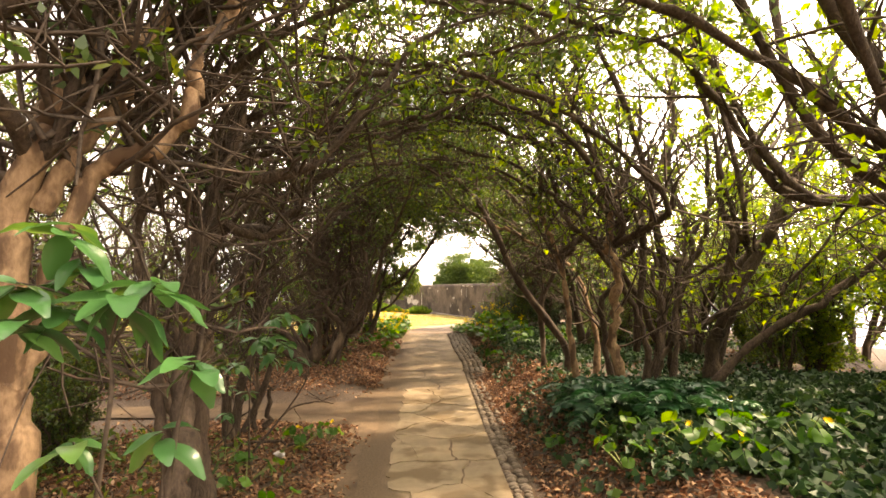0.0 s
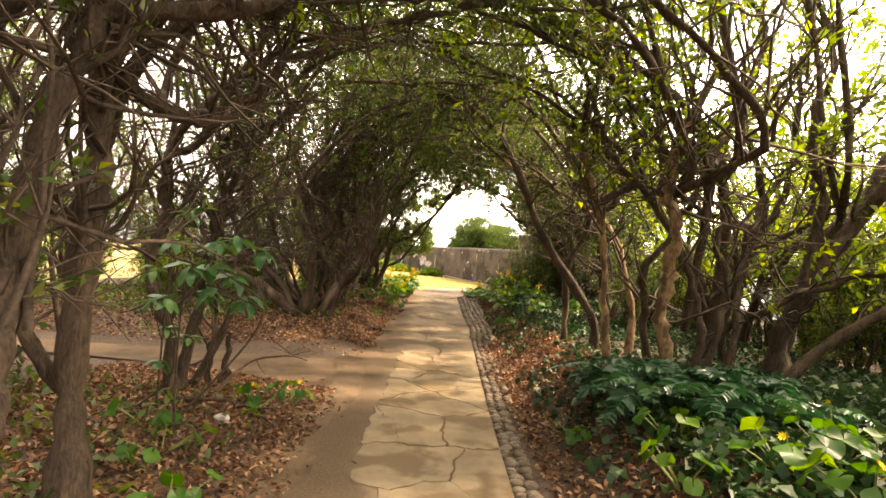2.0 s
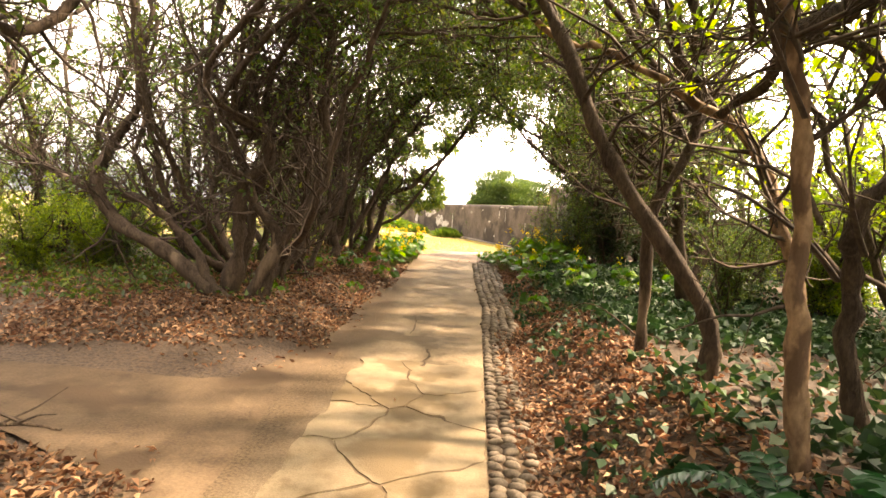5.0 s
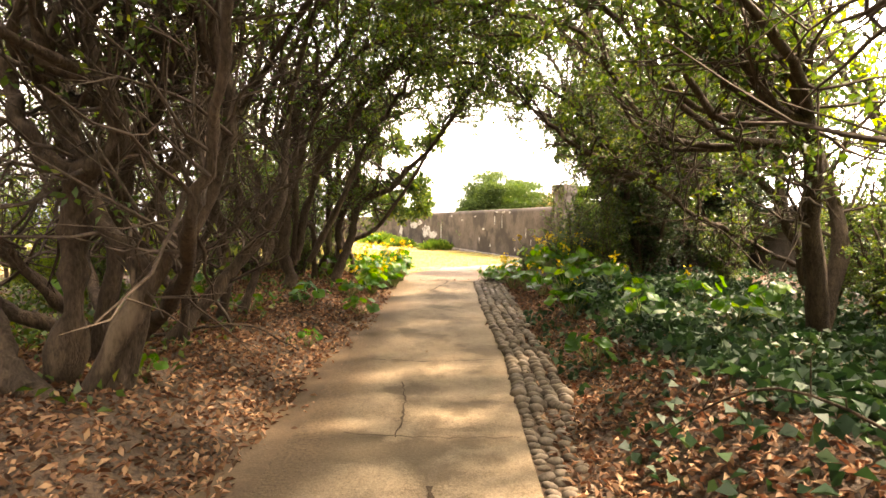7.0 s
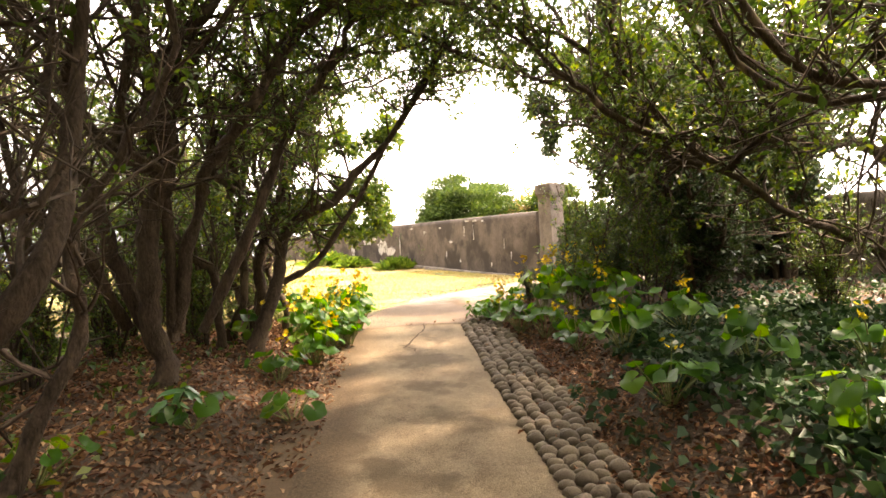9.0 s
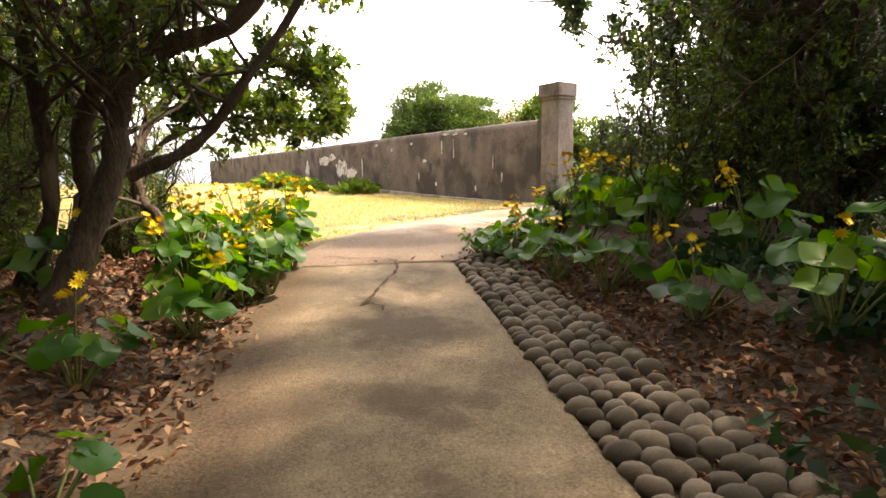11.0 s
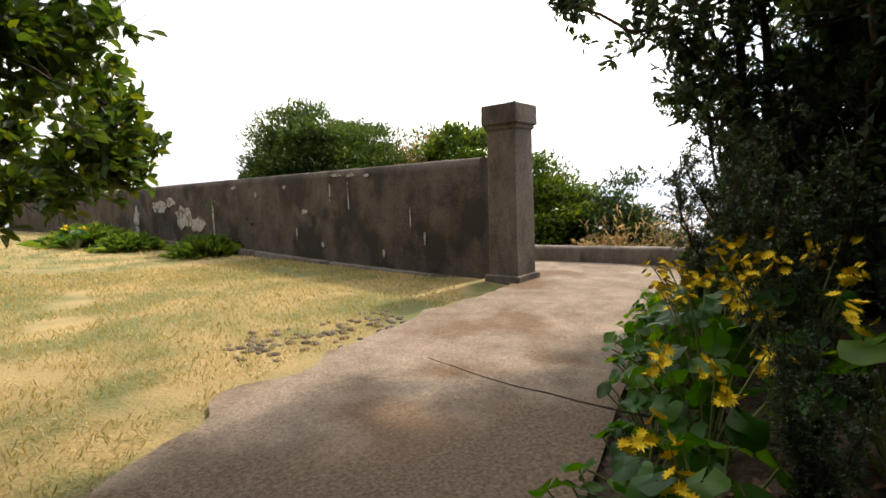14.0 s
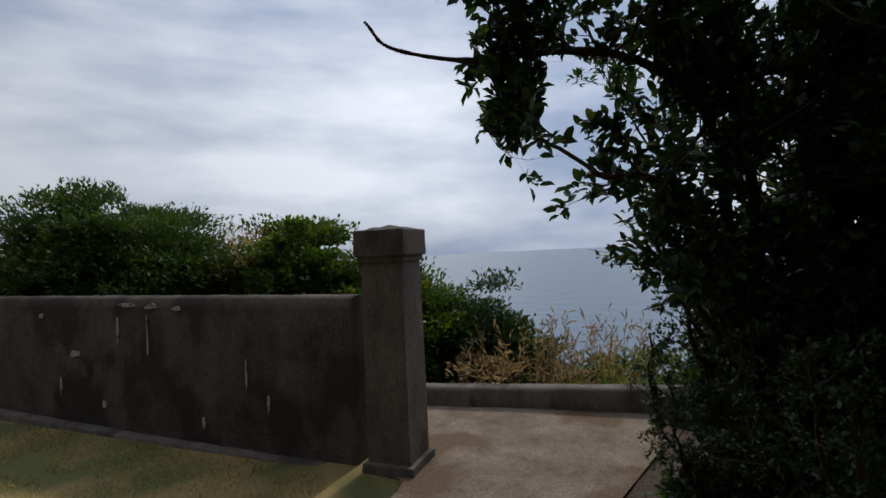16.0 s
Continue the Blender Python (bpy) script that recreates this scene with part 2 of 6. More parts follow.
def ground_material():
    """Soil under the trees, dry lawn in the clearing; the border wanders. Far left, the lawn tone stands for sunlit
    ground.
    """
    m = bpy.data.materials.new("ground_soil_and_lawn")
    m.use_nodes = True
    n, l = m.node_tree.nodes, m.node_tree.links
    b = n["Principled BSDF"]
    co = n.new("ShaderNodeTexCoord")
    a = n.new("ShaderNodeTexNoise")
    a.inputs["Scale"].default_value, a.inputs["Detail"].default_value = 1.3, 8
    f = n.new("ShaderNodeTexNoise")
    f.inputs["Scale"].default_value, f.inputs["Detail"].default_value = 40, 5
    for t in (a, f):
        l.new(co.outputs["Object"], t.inputs[0])
    sr = n.new("ShaderNodeValToRGB")
    sr.color_ramp.elements[0].position, sr.color_ramp.elements[0].color = .3, (.03, .019, .012, 1)
    sr.color_ramp.elements[1].position, sr.color_ramp.elements[1].color = .7, (.095, .062, .037, 1)
    l.new(f.outputs["Fac"], sr.inputs[0])
    gr = n.new("ShaderNodeValToRGB")
    gr.color_ramp.elements[0].position, gr.color_ramp.elements[0].color = .40, (.12, .125, .035, 1)
    gr.color_ramp.elements[1].position, gr.color_ramp.elements[1].color = .58, (.31, .225, .09, 1)
    l.new(a.outputs["Fac"], gr.inputs[0])
    sp = n.new("ShaderNodeSeparateXYZ")
    l.new(co.outputs["Object"], sp.inputs[0])
    ma = n.new("ShaderNodeMath")
    ma.operation = "MULTIPLY_ADD"
    ma.inputs[1].default_value = 1.6
    l.new(a.outputs["Fac"], ma.inputs[0])
    mxx = n.new("ShaderNodeMath")
    mxx.operation = "MAXIMUM"
    mxx.inputs[1].default_value = 0
    l.new(sp.outputs["X"], mxx.inputs[0])
    sl = n.new("ShaderNodeMath")
    sl.operation = "MULTIPLY_ADD"
    sl.inputs[1].default_value = -.7
    l.new(mxx.outputs[0], sl.inputs[0])
    # paler lawn colour takes over far left, so the open ground looks sunlit
    west = n.new("ShaderNodeMath")
    west.operation = "MULTIPLY_ADD"
    west.inputs[1].default_value, west.inputs[2].default_value = -3.0, -15.0
    l.new(sp.outputs["X"], west.inputs[0])
    wpos = n.new("ShaderNodeMath")
    wpos.operation = "MAXIMUM"
    wpos.inputs[1].default_value = 0
    l.new(west.outputs[0], wpos.inputs[0])
    ysum = n.new("ShaderNodeMath")
    ysum.operation = "ADD"
    l.new(sp.outputs["Y"], ysum.inputs[0])
    l.new(wpos.outputs[0], ysum.inputs[1])
    l.new(ysum.outputs[0], sl.inputs[2])
    l.new(sl.outputs[0], ma.inputs[2])
    mr = n.new("ShaderNodeMapRange")
    mr.inputs[1].default_value, mr.inputs[2].default_value = 17.5, 18.1
    l.new(ma.outputs[0], mr.inputs[0])
    mx = n.new("ShaderNodeMix")
    mx.data_type = "RGBA"
    l.new(mr.outputs[0], mx.inputs[0])
    l.new(sr.outputs[0], mx.inputs[6])
    l.new(gr.outputs[0], mx.inputs[7])
    l.new(mx.outputs[2], b.inputs["Base Color"])
    b.inputs["Roughness"].default_value = .95
    bp = n.new("ShaderNodeBump")
    bp.inputs["Strength"].default_value, bp.inputs["Distance"].default_value = .7, .03
    l.new(f.outputs["Fac"], bp.inputs["Height"])
    l.new(bp.outputs[0], b.inputs["Normal"])
    return m


M_GROUND = ground_material()

# ---- mesh helpers ----
rng = np.random.default_rng(7)


class Builder:
    """Collects vertices and quads, and makes one mesh of them."""

    def __init__(self):
        self.v, self.f, self.n = [], [], 0

    def add(self, verts, quads):
        self.v.append(np.asarray(verts, float).reshape(-1, 3))
        self.f.append(np.asarray(quads, int).reshape(-1, 4) + self.n)
        self.n += len(self.v[-1])

    def mesh(self, name, material, smooth=True):
        me = bpy.data.meshes.new(name)
        v, f = np.concatenate(self.v), np.concatenate(self.f)
        me.vertices.add(len(v))
        me.vertices.foreach_set("co", v.ravel())
        me.loops.add(f.size)
        me.loops.foreach_set("vertex_index", f.ravel())
        me.polygons.add(len(f))
        me.polygons.foreach_set("loop_start", np.arange(len(f)) * 4)
        me.polygons.foreach_set("use_smooth", np.full(len(f), smooth))
        me.materials.append(material)
        me.update(calc_edges=True)
        return me


def put(name, me, parent=None, label=""):
    ob = new(name, me)
    if parent is not None:
        ob.parent = parent
    if label:
        ob["label"] = label
    return ob


def part(name, bm, material, parent=None, label=""):
    me = bpy.data.meshes.new(name)
    bm.to_mesh(me)
    bm.free()
    me.materials.append(material)
    return put(name, me, parent, label)


def root(name, loc, label, category, group=""):
    ob = new(name)
    ob.empty_display_size = .1
    ob.matrix_basis = Matrix.Translation(loc)
    return tagged(ob, label, category, group)


def smooth01(a):
    a = min(1, max(0, a))
    return a * a * (3 - 2 * a)


def base_z(y):
    return float(np.interp(y, [-20, 7, 10.5, 11.5, 14.2, 15.65, 18, 20.3, 27, 60], [0, 0, .03, .08, .23, .32, .41, .49, .60, .60]))


WALL_D = Vector((-.45, .89, 0)).normalized()
WALL_N = Vector((.89, .45, 0)).normalized()
WALL_O = Vector((3.42, 20.28, 0))


def beyond(x, y):
    return (x - WALL_O.x) * WALL_N.x + (y - WALL_O.y) * WALL_N.y


def right_edge(y):
    return float(np.interp(y, [-6, 0, 4, 6, 9.5, 11, 13, 15.65], [.50, .60, .70, .74, .85, .92, .87, .87]))


def cobble_width(y):
    return float(np.interp(y, [-6, 4, 8.8, 10.4, 13, 16], [.17, .19, .27, .4, .47, .55]))


def gz(x, y):
    z = base_z(y)
    s = beyond(x, y)
    if y < 18.5:
        r0 = right_edge(min(y, 15.6)) + cobble_width(min(y, 15.6)) if y < 15.6 else .9 + (y - 15.6) * 1.15
        top = float(np.interp(y, [-5, 3, 5, 9, 12, 15, 17, 18.4], [.4, .4, .46, .42, .32, .28, .2, .1]))
        z += top * smooth01((x - r0 - .02) / .85)
        top = float(np.interp(y, [-5, 3.5, 5.5, 6.4, 7.5, 8.4, 9.3, 13, 15, 16.5], [.3, .16, .1, 0, 0, .22, .3, .3, .22, 0]))
        z += top * smooth01((-.62 - x) / .9)
    else:
        z += .2 * smooth01((-x - 0.5) / 5)
    z += .025 * noise.noise((x * 1.1, y * 1.1, 0)) * (1 if x < -.75 or x > 1.5 else 0)
    if s > 1.75:
        z -= min((s - 1.75) * .75, 34)
    return z


def sheet(name, xs, ys, f, material):
    b = Builder()
    n = len(xs)
    v = [(x, y, f(x, y)) for y in ys for x in xs]
    j, i = np.meshgrid(np.arange(len(ys) - 1), np.arange(n - 1), indexing="ij")
    k = (j * n + i).ravel()
    b.add(v, np.stack([k, k + 1, k + n + 1, k + n], 1))
    return put(name, b.mesh(name, material))


def strip(name, rows, lift, material, across=8):
    """A walked surface between pairs of left and right border points."""
    b = Builder()
    v = []
    for (lx, ly), (rx, ry) in rows:
        for k in range(across + 1):
            u = k / across
            x, y = lx + (rx - lx) * u, ly + (ry - ly) * u
            v.append((x, y, base_z(y) + lift + .006 * noise.noise((x * 2, y * 2, 3))))
    n = across + 1
    j, i = np.meshgrid(np.arange(len(rows) - 1), np.arange(across), indexing="ij")
    k = (j * n + i).ravel()
    b.add(v, np.stack([k, k + 1, k + n + 1, k + n], 1))
    return put(name, b.mesh(name, material))


# ---- setting ----
gx = np.unique(np.concatenate([np.linspace(-70, -8, 18), np.linspace(-8, 9, 86), np.linspace(9, 90, 22)]))
gy = np.unique(np.concatenate([np.linspace(-40, -4, 12), np.linspace(-4, 30, 140), np.linspace(30, 110, 22)]))
tagged(sheet("ground", gx, gy, lambda x, y: gz(x, y) - .03, M_GROUND), "dark leaf-strewn soil turning to dry lawn", "ground", kind="structure")
tagged(sheet("water", np.linspace(-4500, 4500, 7), np.linspace(-300, 4900, 7), lambda x, y: -32, M_SEA), "calm grey-blue sea under cloud", "sea", kind="structure")


def left_edge(y):
    return -.5 + .12 * noise.noise((0, y * .9, 5))


ys = np.arange(-5, 15.76, .25)
dirt = strip("dirt_verge", [((-.88 + .15 * noise.noise((3, y * .7, 1)) + (.25 if y > 13.4 else 0), y), (left_edge(y) + .1, y)) for y in np.arange(-5, 15.9, .25)], -.006, M_DIRT, 4)
tagged(dirt, "brown trodden dirt verge beside the path", "ground", kind="structure")
side = strip("side_path", [((x, float(np.interp(x, [-8, -2.3, -.9, -.3], [7.1, 6.75, 6.2, 5.6])) + .12 * noise.noise((x * 1.5, 1, 1))), (x, float(np.interp(x, [-8, -3.2, -1.5, -.9, -.3], [7.9, 7.7, 7.95, 8.6, 9.6])) + .12 * noise.noise((x * 1.5, 8, 1)))) for x in np.arange(-8, -.2, .2)], -.016, M_DIRT, 6)
tagged(side, "bare dirt side path between shrubs", "path", kind="structure")
path = strip("path", [((left_edge(y), y), (right_edge(y), y)) for y in ys], 0.0, M_CONC)
tagged(path, "worn tan concrete footpath with dirt stains", "path", kind="structure")
apron_rows = [((-.48, 15.7), (.89, 15.66)), ((-.42, 16.3), (1.2, 16.05)), ((-.15, 17.1), (1.75, 16.5)), ((.3, 17.8), (2.25, 16.95)), ((1.1, 18.5), (2.85, 17.45)),
              ((2.1, 19.15), (3.5, 18.0)), ((3.0, 19.6), (4.3, 18.55)), ((3.5, 20.2), (5.3, 18.75)), ((3.9, 20.5), (5.9, 19.1)), ((4.9, 22.0), (6.6, 19.4))]
fine_rows = []
for (a, b_), (c, d) in zip(apron_rows[:-1], apron_rows[1:]):
    for k in range(8):
        u = k / 8
        lp = [a[i] + (c[i] - a[i]) * u for i in (0, 1)]
        rp = [b_[i] + (d[i] - b_[i]) * u for i in (0, 1)]
        w = noise.noise((lp[0] * 3, lp[1] * 3, 9)) * .16 if a[1] > 16 else 0
        fine_rows.append(((lp[0] + w, lp[1] - w), tuple(rp)))
fine_rows.append(apron_rows[-1])
apron = strip("pavement", fine_rows, 0.004, M_CONC2, 10)
tagged(apron, "grey gritty concrete apron leading through the gateway", "path", kind="structure")


rubble = strip("crack_bed", [((-.02 + .16 * noise.noise((4, y * 1.7, 2)), y), (right_edge(y) - .012, y)) for y in np.arange(2.3, 8.5, .25)], .0035, M_DIRT, 4)
tagged(rubble, "packed dirt showing between broken slabs", "ground", kind="structure")


def crack(points, width, parent, seed):
    """A ragged dirt-filled crack along a few points."""
    r = random.Random(seed)
    b = Builder()
    v = []
    for (x0, y0), (x1, y1) in zip(points[:-1], points[1:]):
        n = max(3, int(math.hypot(x1 - x0, y1 - y0) / .05))
        for i in range(n):
            u = i / n
            nx, ny = -(y1 - y0), x1 - x0
            q = math.hypot(nx, ny)
            j = r.uniform(-.014, .014)
            w = width * r.uniform(.35, 1.2)
            x, y = x0 + (x1 - x0) * u + nx / q * j, y0 + (y1 - y0) * u + ny / q * j
            for s in (-1, 1):
                v.append((x + nx / q * w * s, y + ny / q * w * s, base_z(y) + .012))
    k = np.arange(len(v) // 2 - 1) * 2
    b.add(v, np.stack([k, k + 1, k + 3, k + 2], 1))
    return put("crack", b.mesh("crack", M_CRACK), parent)


crack([(.87, 15.62), (.62, 15.68), (.42, 15.70), (.36, 15.82), (.05, 15.95), (-.22, 16.1)], .012, path, 1)
crack([(.40, 15.72), (.40, 15.45), (.28, 15.05), (.17, 14.72), (.12, 14.55)], .014, path, 2)
crack([(.14, 14.70), (-.02, 14.68), (-.22, 14.62)], .007, path, 3)
crack([(.16, 14.68), (.24, 14.55), (.25, 14.42)], .012, path, 4)
crack([(-.28, 10.95), (.2, 10.9), (.9, 11.0)], .008, path, 5)
crack([(-.2, 9.35), (.3, 9.3), (.86, 9.32)], .006, path, 6)
crack([(.10, 9.3), (.12, 9.8), (.05, 10.4)], .008, path, 7)
crack([(.3, 8.2), (.34, 8.5), (.3, 8.8)], .015, path, 8)

# wall, gate pillars, kerb
wall_turn = math.degrees(math.atan2(WALL_D.y, WALL_D.x))


def wall_mesh(name, o, d, length, thick, top_fn, base_fn, material, parent=None, label=""):
    """Rendered wall with a rounded coping and slightly uneven faces."""
    nrm = Vector((d.y, -d.x, 0))
    prof = [(-.5, 0), (-.5, .45), (-.5, .93), (-.42, .985), (-.2, 1), (.2, 1), (.42, .985), (.5, .93), (.5, .45), (.5, 0)]
    n = int(length / .2) + 1
    b = Builder()
    v = []
    for i in range(n + 1):
        s = length * i / n
        c = o + d * s
        z0, z1 = base_fn(s), top_fn(s)
        for a, h in prof:
            p = c + nrm * (a * thick + .008 * noise.noise((s * 2, h * 3, a)))
            v.append((p.x, p.y, z0 + (z1 - z0) * h + (.008 * noise.noise((s * 4, a * 5, 2)) if h > .9 else 0)))
    m = len(prof)
    j, i = np.meshgrid(np.arange(n), np.arange(m - 1), indexing="ij")
    k = (j * m + i).ravel()
    b.add(v, np.stack([k, k + m, k + m + 1, k + 1], 1))
    e0, e1 = 0, n * m
    for e in (e0, e1):
        for t in range(m // 2 - 1):
            b.add([v[e + t], v[e + t + 1], v[e + m - 2 - t], v[e + m - 1 - t]], [(0, 1, 2, 3)])
    return put(name, b.mesh(name, material), parent, label)


def wall_base(s):
    return float(np.interp(s, [0, 2.5, 7, 13, 30], [.44, .50, .68, .72, .7]))


wall = wall_mesh("wall_west", WALL_O + WALL_D * .2, WALL_D, 26, .26, lambda s: float(np.interp(s, [0, 7, 26], [1.93, 1.98, 2.06])), lambda s: wall_base(s) - .25, M_WALL)
tagged(wall, "long weathered dark rendered garden wall with pale streaks", "wall", kind="structure")
foot = wall_mesh("wall_footing", WALL_O + WALL_D * .3 - WALL_N * .17, WALL_D, 25, .14, lambda s: wall_base(s) + .035, lambda s: wall_base(s) - .3, M_PILLAR, wall)
wall_e = wall_mesh("wall_east", Vector((5.62, 18.0, 0)), -WALL_D, 4.6, .26, lambda s: 1.75, lambda s: -.4, M_WALL)
tagged(wall_e, "shaded rendered wall overgrown by shrubs", "wall", kind="structure")
kerb = wall_mesh("kerb_wall", Vector((3.75, 22.6, 0)), Vector((.60, -.80, 0)), 5.6, .24, lambda s: .72, lambda s: .1, M_PILLAR)
tagged(kerb, "low concrete kerb wall along the terrace edge", "kerb", kind="structure")


def flake(s, h, w, t, seed):
    """A patch where pale plaster shows, a few mm proud of the wall's face."""
    r = random.Random(seed)
    n = 14
    c = WALL_O + WALL_D * s - WALL_N * .135
    bm = bmesh.new()
    ring = []
    for k in range(n):
        a = 2 * math.pi * k / n
        q = r.uniform(.55, 1.1)
        p = c + WALL_D * (math.cos(a) * w * q)
        ring.append(bm.verts.new((p.x, p.y, h + math.sin(a) * t * q)))
    f = bm.faces.new(ring)
    ex = bmesh.ops.extrude_face_region(bm, geom=[f])
    bmesh.ops.translate(bm, verts=[g for g in ex["geom"] if isinstance(g, bmesh.types.BMVert)], vec=-WALL_N * .012)
    bmesh.ops.recalc_face_normals(bm, faces=bm.faces)
    part("plaster_patch", bm, M_PATCH, wall)


for s, h, w, t in ((2.55, 1.85, .10, .035), (2.9, 1.87, .16, .03), (2.62, 1.55, .012, .28), (3.05, 1.62, .018, .16), (3.75, 1.33, .09, .04), (4.3, 1.75, .05, .03),
                   (2.2, 1.83, .06, .03), (1.35, 1.2, .012, .16), (1.1, .95, .02, .1), (4.0, .95, .015, .12), (5.2, 1.65, .07, .05), (6.9, 1.2, .035, .5), (7.6, 1.12, .35, .20),
                   (8.3, 1.25, .45, .28), (9.6, 1.5, .5, .16), (8.9, 1.6, .3, .12), (11, 1.2, .2, .4), (6.0, 1.8, .1, .03), (3.3, .8, .03, .05), (1.9, .72, .02, .06)):
    flake(s, h, w, t, int(s * 100))


def gate_pillar(loc, turn, z0, label):
    ob = root("gate_pillar", (*loc, z0), label, "pillar", "gate pillars")
    ob.matrix_basis = Matrix.Translation((*loc, z0)) @ Matrix.Rotation(turn, 4, "Z")

    def block(name, w0, w1, h0, h1, top=0, chip=.006, lab=""):
        bm = bmesh.new()
        bmesh.ops.create_cube(bm, size=1)
        for v in bm.verts:
            hi = v.co.z > 0
            w = w1 if hi else w0
            v.co = Vector((v.co.x * 2 * w, v.co.y * 2 * w, h1 if hi else h0))
        bmesh.ops.bevel(bm, geom=bm.edges[:], offset=.014, segments=2, affect="EDGES", profile=.6)
        bmesh.ops.subdivide_edges(bm, edges=bm.edges[:], cuts=3, use_grid_fill=True)
        for v in bm.verts:
            q = noise.noise_vector(v.co * 7)
            v.co += q * chip
            if top and v.co.z > h1 - .02:
                v.co.z += top * max(0, 1 - max(abs(v.co.x), abs(v.co.y)) / w1)
        p = part(name, bm, M_PILLAR, ob, lab)
        for f in p.data.polygons:
            f.use_smooth = False
        return p
    block("plinth", .24, .235, -.25, .10, 0, .012)
    block("shaft", .195, .188, .08, 1.78, 0, .006)
    block("neck", .208, .208, 1.76, 1.82, 0, .004)
    block("cap", .232, .232, 1.81, 2.03, .05, .005)
    for k, (h, t) in enumerate(((1.28, .09), (.55, .13), (.16, .10), (.95, .07))):
        r = random.Random(k + 40)
        bm = bmesh.new()
        ring = [bm.verts.new((.199, -.185 + r.uniform(.0, .06) + (.08 * math.cos(a * .6) + .08), h + t * r.uniform(.6, 1.1) * math.sin(a * .6))) for a in range(10)]
        f = bm.faces.new(ring)
        ex = bmesh.ops.extrude_face_region(bm, geom=[f])
        bmesh.ops.translate(bm, verts=[g for g in ex["geom"] if isinstance(g, bmesh.types.BMVert)], vec=(-.012, 0, 0))
        bmesh.ops.recalc_face_normals(bm, faces=bm.faces)
        part("chipped_patch", bm, M_PATCH, ob, "pale chipped render")
    return ob


gate_pillar((3.50, 20.17), math.atan2(WALL_N.y, WALL_N.x), .45, "square weathered grey rendered gate pillar with chipped corner")
gate_pillar((5.55, 18.22), math.atan2(WALL_N.y, WALL_N.x), .32, "square dark gate pillar half hidden by foliage")

# ---- plants: shared tools ----


def unit(v):
    return v / (np.linalg.norm(v, axis=-1, keepdims=True) + 1e-9)


def tube(b, pts, radii, sides):
    """A swept tube with parallel frames."""
    pts = np.asarray(pts, float)
    radii = np.broadcast_to(radii, len(pts))
    t = unit(np.gradient(pts, axis=0))
    ref = np.array([0, 0, 1.0]) if abs(t[0][2]) < .9 else np.array([1.0, 0, 0])
    u = np.empty_like(pts)
    for i in range(len(pts)):
        ref = ref - t[i] * (ref @ t[i])
        ref = ref / (np.linalg.norm(ref) + 1e-9)
        u[i] = ref
    w = np.cross(t, u)
    a = np.linspace(0, 2 * np.pi, sides, endpoint=False)
    ring = pts[:, None] + radii[:, None, None] * (np.cos(a)[None, :, None] * u[:, None] + np.sin(a)[None, :, None] * w[:, None])
    n = len(pts)
    j, i = np.meshgrid(np.arange(n - 1), np.arange(sides), indexing="ij")
    k0 = j * sides + i
    k1 = j * sides + (i + 1) % sides
    b.add(ring, np.stack([k0, k1, k1 + sides, k0 + sides], -1))


def leaves(b, pos, direction, size, width=.42, fold=.25, droop=.15, kite=False):
    """Pointed oval leaves of two folded halves."""
    pos, d = np.asarray(pos), unit(np.asarray(direction))
    n = len(pos)
    if not n:
        return
    up = unit(rng.normal(size=(n, 3)) * .6 + np.array([0, 0, 1.0]))
    s = unit(np.cross(d, up))
    nr = np.cross(s, d)
    L = np.broadcast_to(size, n)[:, None] * rng.uniform(.7, 1.25, (n, 1))
    W = L * width * .5
    base, tip = pos, pos + d * L - nr * L * droop
    if kite:
        v = np.stack([base, pos + d * L * .5 + s * W + nr * W * fold, tip, pos + d * L * .5 - s * W + nr * W * fold], 1)
        b.add(v, np.arange(n)[:, None] * 4 + np.array([[0, 1, 2, 3]]))
        return
    q = [base]
    for sg, x, ww in ((1, .32, 1.0), (1, .72, .8)):
        q.append(pos + d * L * x + s * W * ww * sg + nr * W * fold)
    q.append(tip)
    for sg, x, ww in ((-1, .72, .8), (-1, .32, 1.0)):
        q.append(pos + d * L * x + s * W * ww * sg + nr * W * fold)
    v = np.stack(q, 1)
    k = np.arange(n)[:, None] * 6
    b.add(v, np.concatenate([k + np.array([[0, 1, 2, 3]]), k + np.array([[0, 3, 4, 5]])]))


def spline(ctrl, per=6):
    """Catmull-Rom through a few control points."""
    c = np.asarray(ctrl, float)
    c = np.vstack([2 * c[0] - c[1], c, 2 * c[-1] - c[-2]])
    out_ = []
    for i in range(1, len(c) - 2):
        p0, p1, p2, p3 = c[i - 1:i + 3]
        for u in np.linspace(0, 1, per, endpoint=False):
            out_.append(.5 * (2 * p1 + (p2 - p0) * u + (2 * p0 - 5 * p1 + 4 * p2 - p3) * u * u + (3 * p1 - p0 - 3 * p2 + p3) * u ** 3))
    out_.append(c[-2])
    return np.array(out_)


def in_way(p, grow=0.0):
    """True inside the open arch over the path, which branches leave free."""
    x, y, z = p[..., 0], p[..., 1], p[..., 2]
    r = np.interp(y, [-3, 13.5, 15.5, 17, 19], [1.05, 1.05, 1.1, 1.15, 1.5]) + grow
    h = np.interp(y, [-3, 4, 12, 15, 17], [1.45, 1.5, 1.65, 1.9, 3.0]) + grow
    cx = np.interp(y, [0, 13, 16.5, 18, 19], [.15, .2, .45, 1.6, 2.2])
    return ((x - cx) / r) ** 2 + ((z - 1.0) / h) ** 2 < 1


